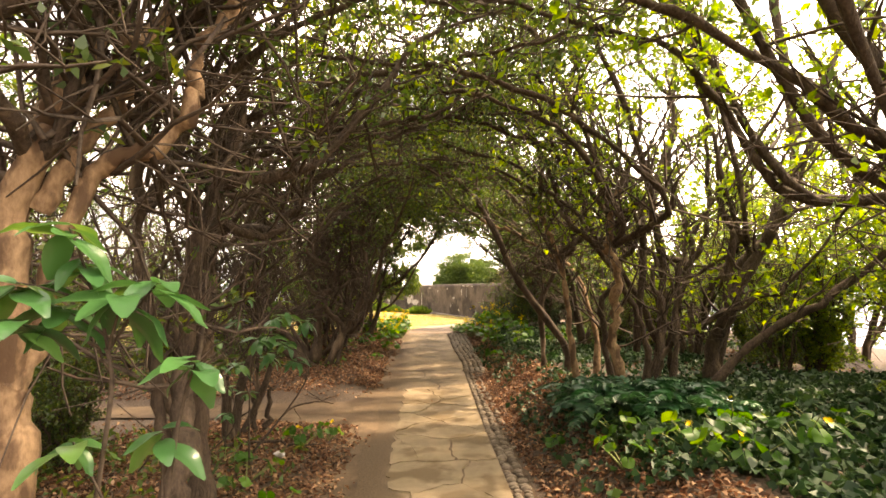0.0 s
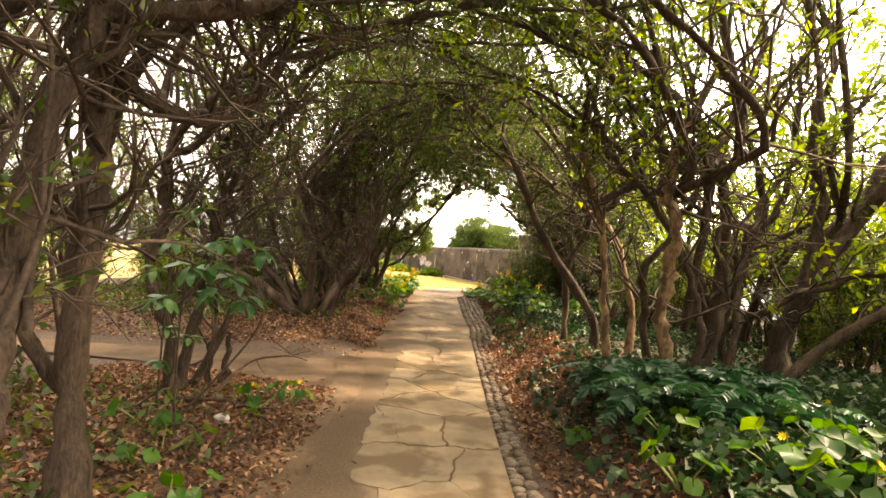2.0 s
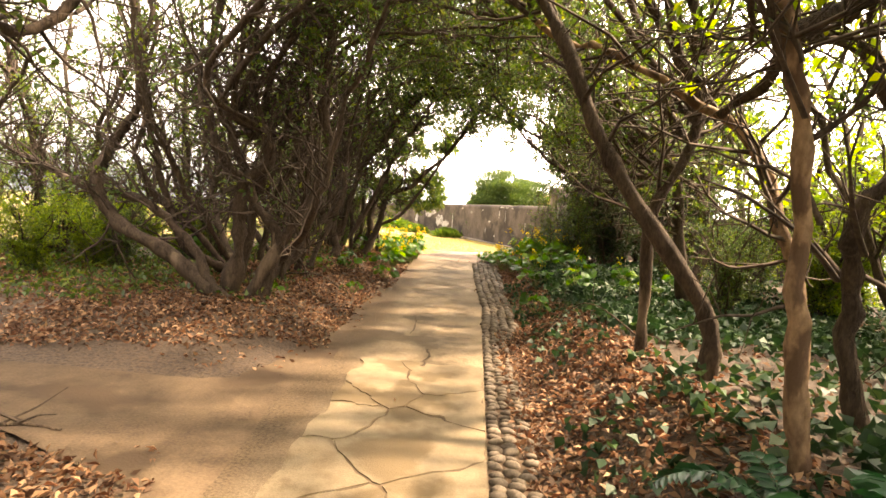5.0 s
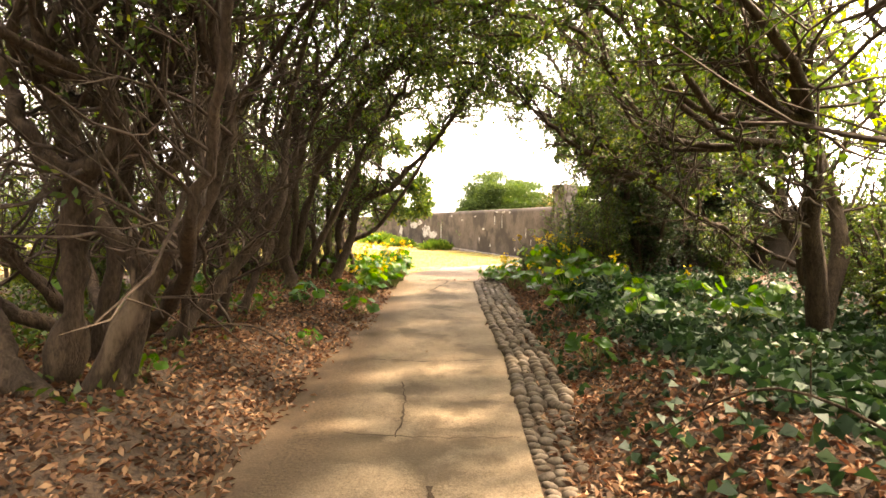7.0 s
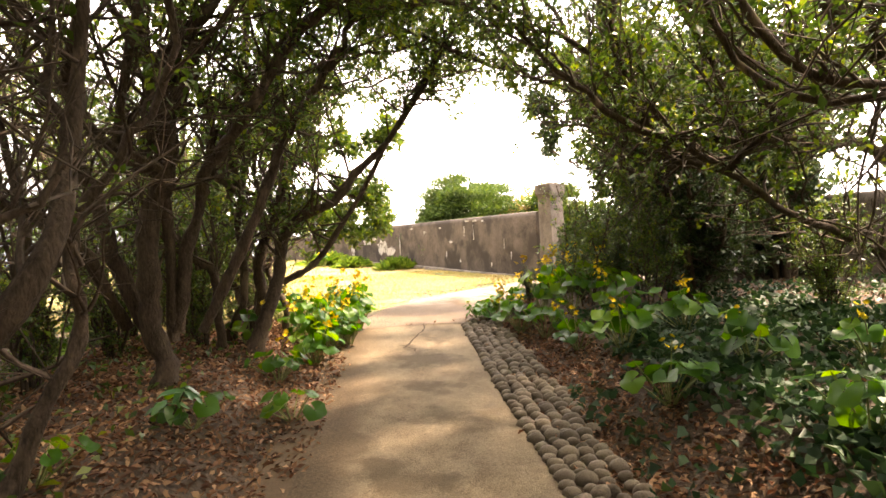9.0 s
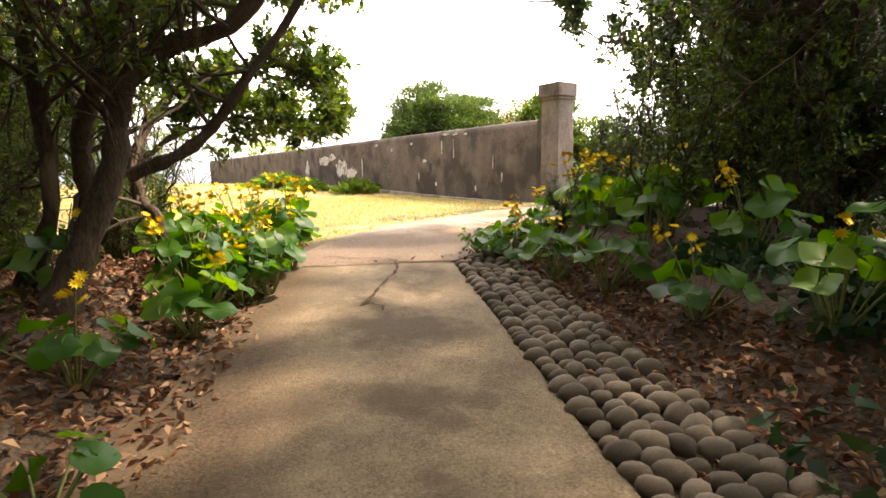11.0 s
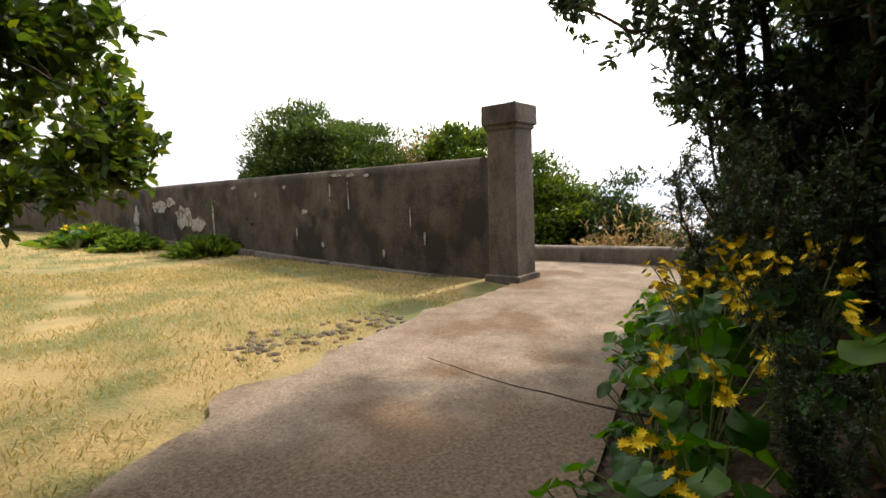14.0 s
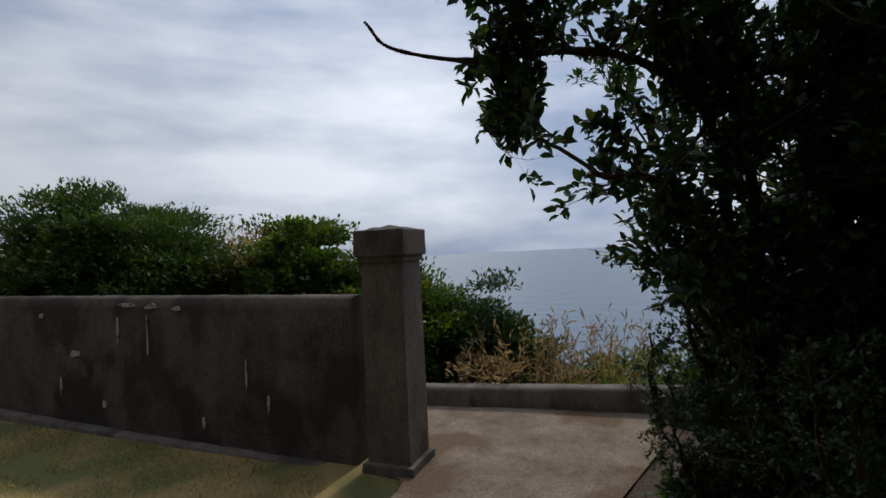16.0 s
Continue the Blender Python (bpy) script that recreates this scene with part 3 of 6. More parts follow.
def shoots(tw, lf, pts, radii, lo, count, length, leaf, leaf_n, sub=5, up=.35, low_leaf=0.0, spread=1.0, free=True, kite=True):
    """Side shoots with twigs and leaves along a limb."""
    n = len(pts)
    tang = unit(np.gradient(pts, axis=0))
    P, D = [], []
    for _ in range(count):
        for _try in range(4):
            i = int(rng.uniform(lo, 1) * (n - 1))
            d = unit(tang[i] * .5 + rng.normal(size=3) * .75 * spread + np.array([0, 0, up]))
            ln = length * rng.uniform(.5, 1.25)
            bend = rng.normal(size=3) * .35 + np.array([0, 0, .15])
            s = np.linspace(0, 1, 6)[:, None]
            q = pts[i] + d * ln * s + bend * ln * .5 * s ** 2 + np.cumsum(rng.normal(size=(6, 3)) * ln * .035, 0)
            if not free or not in_way(q[2:]).any():
                break
        else:
            continue
        r0 = min(radii[i] * .5, .018)
        tube(tw, q, np.linspace(r0, r0 * .3, 6), 3)
        for _k in range(sub):
            u = rng.uniform(.25, 1)
            o = q[min(5, int(u * 5))]
            d2 = unit(d * .6 + rng.normal(size=3) * .7 + np.array([0, 0, .2]))
            l2 = ln * rng.uniform(.25, .6)
            s4 = np.linspace(0, 1, 3)[:, None]
            e = o + d2 * l2 * s4 + rng.normal(size=3) * l2 * .2 * s4 ** 2
            if free and in_way(e[1:]).any():
                continue
            tube(tw, e, np.linspace(r0 * .35, r0 * .15, 3), 3)
            if e[-1][2] < low_leaf and rng.uniform() > .14:
                continue
            m = rng.poisson(leaf_n)
            w = rng.beta(2.2, 1, m)[:, None]
            pos = o + d2 * l2 * w + rng.normal(size=(m, 3)) * .02
            P.append(pos)
            D.append(d2 * .7 + rng.normal(size=(m, 3)) * .75 + np.array([0, 0, .1]))
    if P:
        P, D = np.concatenate(P), np.concatenate(D)
        if free:
            ok = ~in_way(P)
            P, D = P[ok], D[ok]
        leaves(lf, P, D, leaf, .5, kite=kite)


def tree(limbs, label, leaf_mat=None, bark=None, leaf=.062, density=5.0, length=.75, leaf_n=11, low_leaf=1.7, lo=.3, sub=7, pale=(), arches=(), kite=True, bare=1.5, category="tree", group="trees over the path"):
    """A shrubby evergreen: bark limbs through control points, twigs and a leafy crown."""
    leaf_mat, bark = leaf_mat or M_LEAF, bark or M_BARK
    base = limbs[0][0][0]
    z = gz(base[0], base[1])
    ob = root("evergreen_tree", (base[0], base[1], z), label, category, group)
    off = np.array([base[0], base[1], z])
    tw, lf = Builder(), Builder()
    starts = []
    thin = len(limbs)
    high = len(limbs) + len(arches)
    # each arch repeated higher, mostly out of view, added to shade the path below
    arches = list(arches) + [(x0, y0 + .35, x1 + .25 * rng.normal(), y1 + .3, z1 + .95) for x0, y0, x1, y1, z1 in arches]
    for x0, y0, x1, y1, z1 in arches:
        limbs = limbs + [([(x0, y0, 1.7), (x0, y0 + .15 * rng.normal(), 2.3), (x0 * .62 + x1 * .38, y0 * .6 + y1 * .4, z1 - .3), (x0 * .2 + x1 * .8, y1, z1), (x1 + (x1 - x0) * .25, y1 + .2 * rng.normal(), z1 + .15)], .035, .016)]
    for k, (ctrl, r0, r1) in enumerate(limbs):
        c = [np.array(p) for p in ctrl]
        if k >= thin:
            fork = [q for q in starts if .7 < q[2] < 2.0]
            c[0] = min(fork, key=lambda q: np.linalg.norm(q - c[1]))
        g = gz(c[0][0], c[0][1])
        near = [s for s in starts if np.linalg.norm(s - c[0]) < .3]
        if not near and c[0][2] < g + 1.1:
            c.insert(0, np.array([c[0][0] + .1 * (off[0] - c[0][0]), c[0][1], g - .15])) if c[0][2] > g + .1 else None
            c[0][2] = min(c[0][2], g - .12)
        p = spline(c, 7)
        n = len(p)
        if r0 < .06:
            kink = np.cumsum(rng.normal(size=(n, 3)) * .028, 0) * np.linspace(0, 1, n)[:, None] ** .5
            kink -= np.linspace(0, 1, n)[:, None] * kink[-1] * .5
            p = p + (0 if in_way(p + kink, -.1).any() else 1) * kink
        wob = np.stack([np.interp(np.arange(n), np.arange(0, n + 4, 4), rng.normal(size=len(np.arange(0, n + 4, 4)))) for _ in range(3)], 1)
        p = p + wob * r0 * .3
        rad = np.linspace(r0, r1, n) * (1 + .14 * rng.normal(size=n))
        if c[0][2] < g:
            rad[:6] *= np.linspace(1.3, 1, 6)
        b = Builder()
        tube(b, p - off, rad, 9 if r0 > .05 else 7)
        put("limb", b.mesh("limb", bark if k in pale else M_BARK), ob)
        starts += list(p)
        ln = np.linalg.norm(np.diff(p, axis=0), axis=1).sum()
        shoots(tw, lf, p, rad, .15 if k >= thin else lo, int(density * ln * (.75 if k >= high else 1.1 if k >= thin else .9)), length * (1.2 if k >= high else 1), leaf, leaf_n, sub, low_leaf=low_leaf + (.9 if k >= thin else .25), kite=kite)
        if bare:
            shoots(tw, lf, p, rad, .22, int(bare * ln), length * 1.1, leaf, 0, 4, up=.12, low_leaf=9, spread=1.2)
        e, d = p[-1], unit(p[-1] - p[-4])
        ext = spline([e, e + d * .5 + [0, 0, .1], e + d * 1.0 + rng.normal(size=3) * .3 + [0, 0, .2]], 5)
        if not in_way(ext).any():
            tube(tw, ext, np.linspace(r1, .008, len(ext)), 5)
            shoots(tw, lf, ext, np.linspace(r1, .008, len(ext)), 0, int(density * 1.8), length, leaf, leaf_n, sub, low_leaf=low_leaf, kite=kite)
    for bld, nm, mt in ((tw, "branching", M_TWIG), (lf, "crown", leaf_mat)):
        if bld.n:
            for a in bld.v:
                a -= off
            tagged(put(nm, bld.mesh(nm, mt), ob), kind="stuff")
    return ob


# ---- trees over the path ----
tree([
    ([(-1.42, 1.95, 0.84), (-1.45, 1.96, 1.27), (-1.49, 1.96, 1.7), (-1.4, 1.97, 2.0), (-1.33, 1.98, 2.22), (-1.26, 1.99, 2.45), (-1.18, 1.99, 2.73), (-1.1, 2.0, 3.02)], 0.07, 0.045),
    ([(-1.44, 2.0, 1.81), (-1.32, 2.05, 2.11), (-1.23, 2.1, 2.38), (-1.1, 2.15, 2.68), (-0.99, 2.2, 3.02)], 0.042, 0.026),
    ([(-1.44, 1.96, 1.15), (-1.37, 2.04, 1.5), (-1.28, 2.13, 1.92), (-1.11, 2.14, 2.06), (-0.94, 2.16, 2.29), (-0.82, 2.17, 2.54), (-0.61, 2.19, 2.78), (-0.4, 2.2, 3.03)], 0.042, 0.026),
    ], "tan-barked evergreen tree with thick leaning limbs", bark=M_BARK_P, density=6, bare=3, leaf_n=9, low_leaf=2.6, pale=(0,1,2), arches=[(-1.3, 1.6, 0.1, 1.5, 3.1), (-1.5, 2.3, 0.4, 2.6, 3.3)])
tree([
    ([(-1.15, 2.6, 0.56), (-1.17, 2.72, 0.76), (-1.25, 2.85, 0.99), (-1.28, 2.98, 1.49), (-1.24, 3.1, 1.92), (-1.18, 3.22, 2.17), (-0.84, 3.35, 2.28), (-0.52, 3.48, 2.56), (-0.23, 3.6, 2.93)], 0.068, 0.028),
    ([(-1.28, 2.8, 0.55), (-1.35, 2.85, 1.03), (-1.44, 2.9, 1.64), (-1.49, 2.95, 2.18), (-1.55, 3, 2.53)], 0.036, 0.024),
    ], "gnarled evergreen tree with a limb arching over the path", density=6, bare=4, leaf_n=9, low_leaf=2.6, arches=[(-1.5, 2.9, 0.5, 3.1, 3.3)])
tree([
    ([(-1.32, 3.4, 0.22), (-1.36, 3.42, 0.71), (-1.37, 3.44, 1.44), (-1.35, 3.46, 2.03), (-1.24, 3.48, 2.47), (-1.19, 3.5, 2.9)], 0.072, 0.04),
    ([(-1.37, 3.5, 2.04), (-1.25, 3.78, 1.98), (-1.09, 4.07, 2.11), (-0.86, 4.35, 2.44), (-0.48, 4.63, 2.78), (-0.03, 4.92, 3.16), (0.43, 5.2, 3.43)], 0.04, 0.016),
    ([(-1.56, 3.6, 1.37), (-1.43, 3.88, 2.36), (-1.18, 4.16, 2.65), (-0.83, 4.44, 2.88), (-0.26, 4.72, 3.11), (0.35, 5, 3.47)], 0.04, 0.02),
    ([(-1.38, 3.5, 0.54), (-1.58, 3.48, 0.84), (-1.73, 3.45, 1.26), (-1.9, 3.42, 1.51), (-2.12, 3.4, 1.7)], 0.032, 0.016),
    ], "old evergreen tree with long limbs arching over the path", density=6, bare=4, leaf_n=9, low_leaf=2.7, pale=(), arches=[(-1.6, 3.6, 0.6, 4.0, 3.4), (-1.7, 4.3, 0.5, 4.8, 3.4)])
tree([
    ([(-1.88, 5.4, -0.1), (-1.97, 5.35, 0.45), (-2.05, 5.3, 0.92), (-2.1, 5.25, 1.33), (-2.13, 5.2, 1.82)], 0.056, 0.032),
    ([(-1.86, 5.4, -0.1), (-1.83, 5.5, 0.56), (-1.67, 5.6, 1.09), (-1.79, 5.7, 1.54), (-1.57, 5.8, 2.06), (-1.38, 5.9, 2.51)], 0.048, 0.024),
    ([(-1.91, 5.6, -0.14), (-1.53, 5.68, 0.83), (-1.68, 5.76, 1.27), (-1.76, 5.84, 1.74), (-1.89, 5.92, 2.22), (-2.17, 6, 2.63)], 0.036, 0.02),
    ([(-1.72, 5.7, 0.07), (-1.73, 5.7, 0.53), (-1.61, 5.7, 0.98)], 0.024, 0.016),
    ], "small crooked evergreen tree with dark stems", density=6, bare=4, leaf_n=9, low_leaf=2.3, arches=[(-1.8, 5.3, 0.3, 5.4, 3.3), (-1.9, 5.9, 0.6, 6.4, 3.5), (-2.0, 6.6, 0.4, 7.2, 3.5)])
tree([
    ([(-1.81, 9.2, 0.29), (-2.42, 9.27, 0.69), (-3.04, 9.33, 0.93), (-3.32, 9.4, 1.3), (-3.22, 9.47, 1.76), (-3.01, 9.53, 2.21), (-3.08, 9.6, 3.03)], 0.08, 0.04),
    ([(-1.88, 9.2, 0.32), (-2.13, 9.28, 0.65), (-2.6, 9.36, 1.09), (-3.15, 9.44, 1.34), (-3.72, 9.52, 1.45), (-4.6, 9.6, 1.66)], 0.056, 0.024),
    ([(-1.46, 9.3, 0.28), (-1.35, 9.36, 0.89), (-1.7, 9.42, 1.34), (-1.94, 9.48, 2.01), (-2.24, 9.54, 2.75), (-2.16, 9.6, 3.63)], 0.064, 0.032),
    ([(-1.61, 9.3, 0.28), (-1.24, 9.38, 1.05), (-0.95, 9.45, 1.81), (-1.11, 9.52, 2.63), (-0.97, 9.6, 3.52)], 0.056, 0.032),
    ], "spreading multi-stemmed evergreen with twisted grey limbs", density=5, bare=3, leaf_n=7, low_leaf=2.3, arches=[(-1.9, 10.0, 0.2, 9.8, 3.5), (-2.0, 10.6, 0.5, 10.6, 3.6), (-1.9, 9.2, 0.5, 8.8, 3.6)])
tree([
    ([(-1.85, 9.4, 0.37), (-1.8, 9.4, 1.03), (-1.73, 9.4, 1.46), (-1.5, 9.4, 1.75), (-1.7, 9.4, 2.33), (-1.73, 9.4, 2.67)], 0.08, 0.04),
    ([(-1.73, 9.4, 1.43), (-1.97, 9.37, 1.74), (-2.14, 9.33, 1.98), (-2.29, 9.3, 2.34)], 0.056, 0.032),
    ([(-1.99, 9.9, 0.28), (-1.74, 9.88, 1.32), (-1.5, 9.85, 2.03), (-1.52, 9.83, 2.46), (-1.43, 9.8, 2.88)], 0.056, 0.032),
    ([(-1.78, 10, 0.58), (-1.73, 9.98, 1.05), (-1.44, 9.95, 1.67), (-1.23, 9.93, 2.27), (-1.18, 9.9, 2.86)], 0.036, 0.028),
    ([(-1.63, 10.4, 0.69), (-1.45, 10.4, 1.39), (-1.39, 10.4, 2.08), (-1.36, 10.4, 2.68), (-1.41, 10.4, 3.19)], 0.036, 0.028),
    ([(-1.82, 10, 0.26), (-1.57, 10.2, 0.8), (-1.23, 10.4, 1.22), (-0.86, 10.6, 1.68)], 0.024, 0.012),
    ], "crooked evergreen tree with several reddish stems", density=5, bare=3, leaf_n=7, low_leaf=2.2, pale=(3, 4), arches=[(-1.8, 8.6, 0.3, 8.0, 3.5), (-1.8, 9.4, 0.6, 9.2, 3.6)])
tree([
    ([(-1.64, 13, 0.78), (-1.7, 13.03, 1.52), (-1.49, 13.07, 2.13), (-1.57, 13.1, 2.71), (-1.19, 13.13, 3.27), (-0.75, 13.17, 3.89), (-0.48, 13.2, 4.47)], 0.08, 0.04),
    ([(-1.59, 13.2, 0.8), (-1.42, 13.24, 1.61), (-1.13, 13.28, 2.36), (-0.74, 13.32, 3), (-0.2, 13.36, 3.7), (0.22, 13.4, 4.43)], 0.056, 0.032),
    ([(-1.82, 13.2, 0.82), (-2.11, 13.15, 1.78), (-2.32, 13.1, 2.36), (-2.56, 13.05, 3.1), (-2.58, 13, 3.8)], 0.056, 0.032),
    ([(-1.93, 13.2, 0.83), (-2.21, 12.95, 1.56), (-2.48, 12.7, 1.79), (-2.81, 12.45, 1.96), (-3.08, 12.2, 2.15)], 0.048, 0.024),
    ([(-1.47, 13.4, 0.76), (-0.93, 13.5, 1.82), (-0.57, 13.6, 2.56), (-0.27, 13.7, 3.27), (-0.08, 13.8, 4.14)], 0.044, 0.024),
    ([(-1.65, 13.2, 0.75), (-1.53, 13.05, 2.3), (-1.63, 12.9, 3.05), (-1.79, 12.75, 3.55), (-2.03, 12.6, 4.11)], 0.048, 0.024),
    ], "dark multi-stemmed evergreen with many upright limbs", density=6, bare=2.5, low_leaf=2.1, arches=[(-1.7, 12.0, 0.3, 11.6, 3.7), (-1.7, 12.8, 0.4, 12.8, 3.8), (-1.7, 11.4, 0.1, 11.0, 3.6)])
tree([
    ([(-1.35, 14.2, 0.46), (-1.12, 14.36, 1.04), (-0.96, 14.52, 1.62), (-0.48, 14.68, 1.95), (0.06, 14.84, 2.52), (0.58, 15, 3.22)], 0.068, 0.032),
    ([(-1.07, 14.5, 1.05), (-0.72, 14.68, 1.26), (-0.35, 14.85, 1.79), (-0.03, 15.02, 2.37), (0.38, 15.2, 3.01)], 0.036, 0.024),
    ([(-1.65, 14.2, 0.43), (-1.57, 14.1, 0.84), (-1.58, 14, 1.28), (-1.75, 13.9, 1.45), (-1.88, 13.8, 1.6)], 0.048, 0.024),
    ([(-1.48, 14.6, 0.4), (-1.34, 14.64, 0.84), (-1.3, 14.68, 1.34), (-1.04, 14.72, 1.99), (-1.1, 14.76, 2.67), (-1.07, 14.8, 3.06)], 0.064, 0.04),
    ([(-1.72, 14.6, 0.41), (-1.39, 14.53, 1.15), (-1.36, 14.47, 1.96), (-1.56, 14.4, 2.5)], 0.048, 0.032),
    ([(-1.25, 15.4, 0.81), (-1.41, 15.5, 0.95), (-1.56, 15.6, 1.47), (-1.01, 15.7, 2.49), (-0.83, 15.8, 3.11)], 0.04, 0.024),
    ], "evergreen tree with dark limbs leaning over the path", density=7, low_leaf=1.3, arches=[(-1.5, 14.0, 0.2, 13.8, 3.6), (-1.5, 14.8, 0.0, 14.7, 3.4), (-1.8, 15.4, -0.4, 15.8, 3.2)])
tree([
    ([(2.12, 5.35, 0.39), (2.06, 5.36, 0.94), (2.09, 5.37, 1.4), (1.95, 5.38, 1.91), (1.95, 5.39, 2.22), (1.98, 5.4, 2.65)], 0.052, 0.04),
    ([(2.45, 5.6, 0.33), (2.52, 5.64, 0.85), (2.37, 5.68, 1.47), (1.94, 5.72, 1.99), (1.67, 5.76, 2.41), (1.37, 5.8, 2.75)], 0.036, 0.024),
    ([(2.53, 5.6, 0.33), (2.61, 5.57, 0.93), (2.64, 5.55, 1.46), (2.64, 5.52, 1.9), (2.51, 5.5, 2.34)], 0.036, 0.024),
    ([(2.79, 5.8, 0.36), (2.99, 5.85, 0.99), (3.18, 5.9, 1.65), (3.41, 5.95, 2.23), (3.67, 6, 2.69)], 0.04, 0.024),
    ([(2.52, 5.9, 0.84), (2.58, 5.88, 2.41), (2.12, 5.87, 2.88), (1.78, 5.85, 3.01), (1.56, 5.83, 3.47), (1.95, 5.82, 4.29), (1.9, 5.8, 5.12)], 0.044, 0.024),
    ([(2.58, 5.9, 2.35), (3.06, 5.93, 3.52), (2.69, 5.97, 4.3), (3.04, 6, 5.27)], 0.028, 0.02),
    ], "multi-stemmed tree with pale tan trunks on the bank", bark=M_BARK_P, leaf_mat=M_LEAF_R, density=3, leaf_n=7, bare=3, leaf=.07, low_leaf=2.0, pale=(0,), arches=[(2.0, 5.0, 0.2, 4.6, 3.4), (2.2, 4.4, 0.0, 3.8, 3.3), (2.1, 5.7, 0.0, 5.6, 3.5)])
tree([
    ([(1.83, 5.9, 0.48), (1.72, 5.93, 0.96), (1.66, 5.95, 1.66), (1.52, 5.98, 2.18), (1.48, 6, 2.63)], 0.036, 0.028),
    ([(2.25, 6.6, 0.35), (2.35, 6.85, 1.06), (2.09, 7.1, 1.81), (1.45, 7.35, 2.35), (0.88, 7.6, 2.71)], 0.04, 0.02),
    ([(2.43, 6.4, 0.3), (2.29, 6.4, 0.85), (2.18, 6.4, 1.38), (2.45, 6.4, 1.82), (2.62, 6.4, 2.33), (2.7, 6.4, 2.82)], 0.048, 0.024),
    ], "slim pale-barked tree with leaning stems on the bank", bark=M_BARK_P, leaf_mat=M_LEAF, density=3, leaf_n=7, bare=2.5, low_leaf=2.0, pale=(0,1), arches=[(2.0, 6.4, 0.0, 6.6, 3.5)])
tree([
    ([(2.01, 7.1, 0.72), (1.49, 7.35, 1.66), (1.1, 7.6, 2.51), (0.7, 7.85, 3.16), (0.19, 8.1, 3.48), (-0.92, 8.35, 4.2), (-1.89, 8.6, 4.47)], 0.06, 0.024),
    ([(0.92, 7.9, 2.81), (0.89, 7.98, 3.36), (0.46, 8.05, 3.75), (-0.35, 8.12, 4.13), (-1.27, 8.2, 4.76)], 0.028, 0.016),
    ([(1.83, 7.6, 1.17), (2.03, 7.64, 2.09), (1.89, 7.68, 2.95), (2.01, 7.72, 3.93), (1.69, 7.76, 5.03), (1.73, 7.8, 6.16)], 0.04, 0.024),
    ], "leaning evergreen tree whose limbs arch over the path", density=3.5, leaf_n=8, bare=3, low_leaf=2.2, arches=[(2.1, 7.6, -0.2, 7.8, 3.6), (2.2, 8.3, 0.0, 8.6, 3.6)])
tree([
    ([(3.63, 6.2, 0.8), (3.97, 6.2, 1.76), (4.36, 6.2, 2.32), (4.79, 6.2, 3.25), (4.72, 6.2, 4.36), (4.63, 6.2, 5.27), (4.85, 6.2, 6.21)], 0.08, 0.048),
    ([(4.79, 6.2, 3.25), (5.17, 6.23, 3.93), (5.57, 6.27, 4.87), (5.75, 6.3, 5.83)], 0.048, 0.032),
    ([(2.9, 5.4, 0.54), (3.52, 5.2, 1.02), (3.99, 5, 1.42), (4.54, 4.8, 1.91), (5.03, 4.6, 2.48)], 0.048, 0.032),
    ([(3.09, 6.4, 0.78), (3.44, 6.4, 1.98), (3.28, 6.4, 3.08), (3.99, 6.4, 3.83), (3.97, 6.4, 4.91)], 0.04, 0.024),
    ], "thick dark-trunked tree with a low sprawling limb", leaf_mat=M_LEAF_R, density=3, leaf_n=8, leaf=.075, low_leaf=1.6, arches=[(2.6, 6.4, 1.2, 6.0, 3.9), (3.6, 5.4, 2.4, 4.6, 4.0)])
tree([
    ([(5.37, 13.4, 0.3), (4.91, 13.36, 1.44), (4.69, 13.32, 2.53), (4.05, 13.28, 3.18), (3.43, 13.24, 3.82), (2.94, 13.2, 4.31)], 0.088, 0.048),
    ([(5.21, 13.5, 1.09), (4.57, 13.48, 1.93), (3.89, 13.46, 2.04), (3.09, 13.44, 2.12), (2.25, 13.42, 2.3), (1.7, 13.4, 2.74)], 0.056, 0.024),
    ([(5.5, 13.7, 0.73), (4.72, 13.76, 1.07), (3.86, 13.82, 1.48), (2.82, 13.88, 2.18), (2.4, 13.94, 2.83), (2.22, 14, 3.83)], 0.048, 0.024),
    ([(5.58, 13.5, 0.4), (5.51, 13.47, 1.86), (5.15, 13.43, 3.05), (4.91, 13.4, 3.82)], 0.064, 0.04),
    ([(4.53, 13.2, 2.51), (4.26, 13.1, 3.35), (4.11, 13, 4.03)], 0.048, 0.032),
    ], "dark evergreen with long horizontal limbs over the plants", density=9, low_leaf=1.2, arches=[(3.2, 13.0, 0.6, 12.8, 3.6), (2.8, 13.8, 0.5, 13.9, 3.5), (2.8, 14.6, 0.9, 14.8, 3.4)])
tree([
    ([(3.4, 10.6, 0.4), (3.2, 10.4, 1.2), (2.9, 10.1, 2), (2.3, 9.9, 2.8)], 0.08, 0.04),
    ([(3.5, 10.7, 0.4), (3.7, 10.9, 1.5), (3.4, 11.2, 2.6), (3, 11.4, 3.4)], 0.07, 0.04),
    ], "dark evergreen tree leaning over the bank", density=9, low_leaf=1.4, arches=[(2.4, 10.2, 0.0, 10.0, 3.6), (2.5, 11.0, 0.1, 11.2, 3.6), (2.3, 9.5, 0.0, 9.3, 3.6), (2.6, 11.8, 0.2, 12.0, 3.6)])
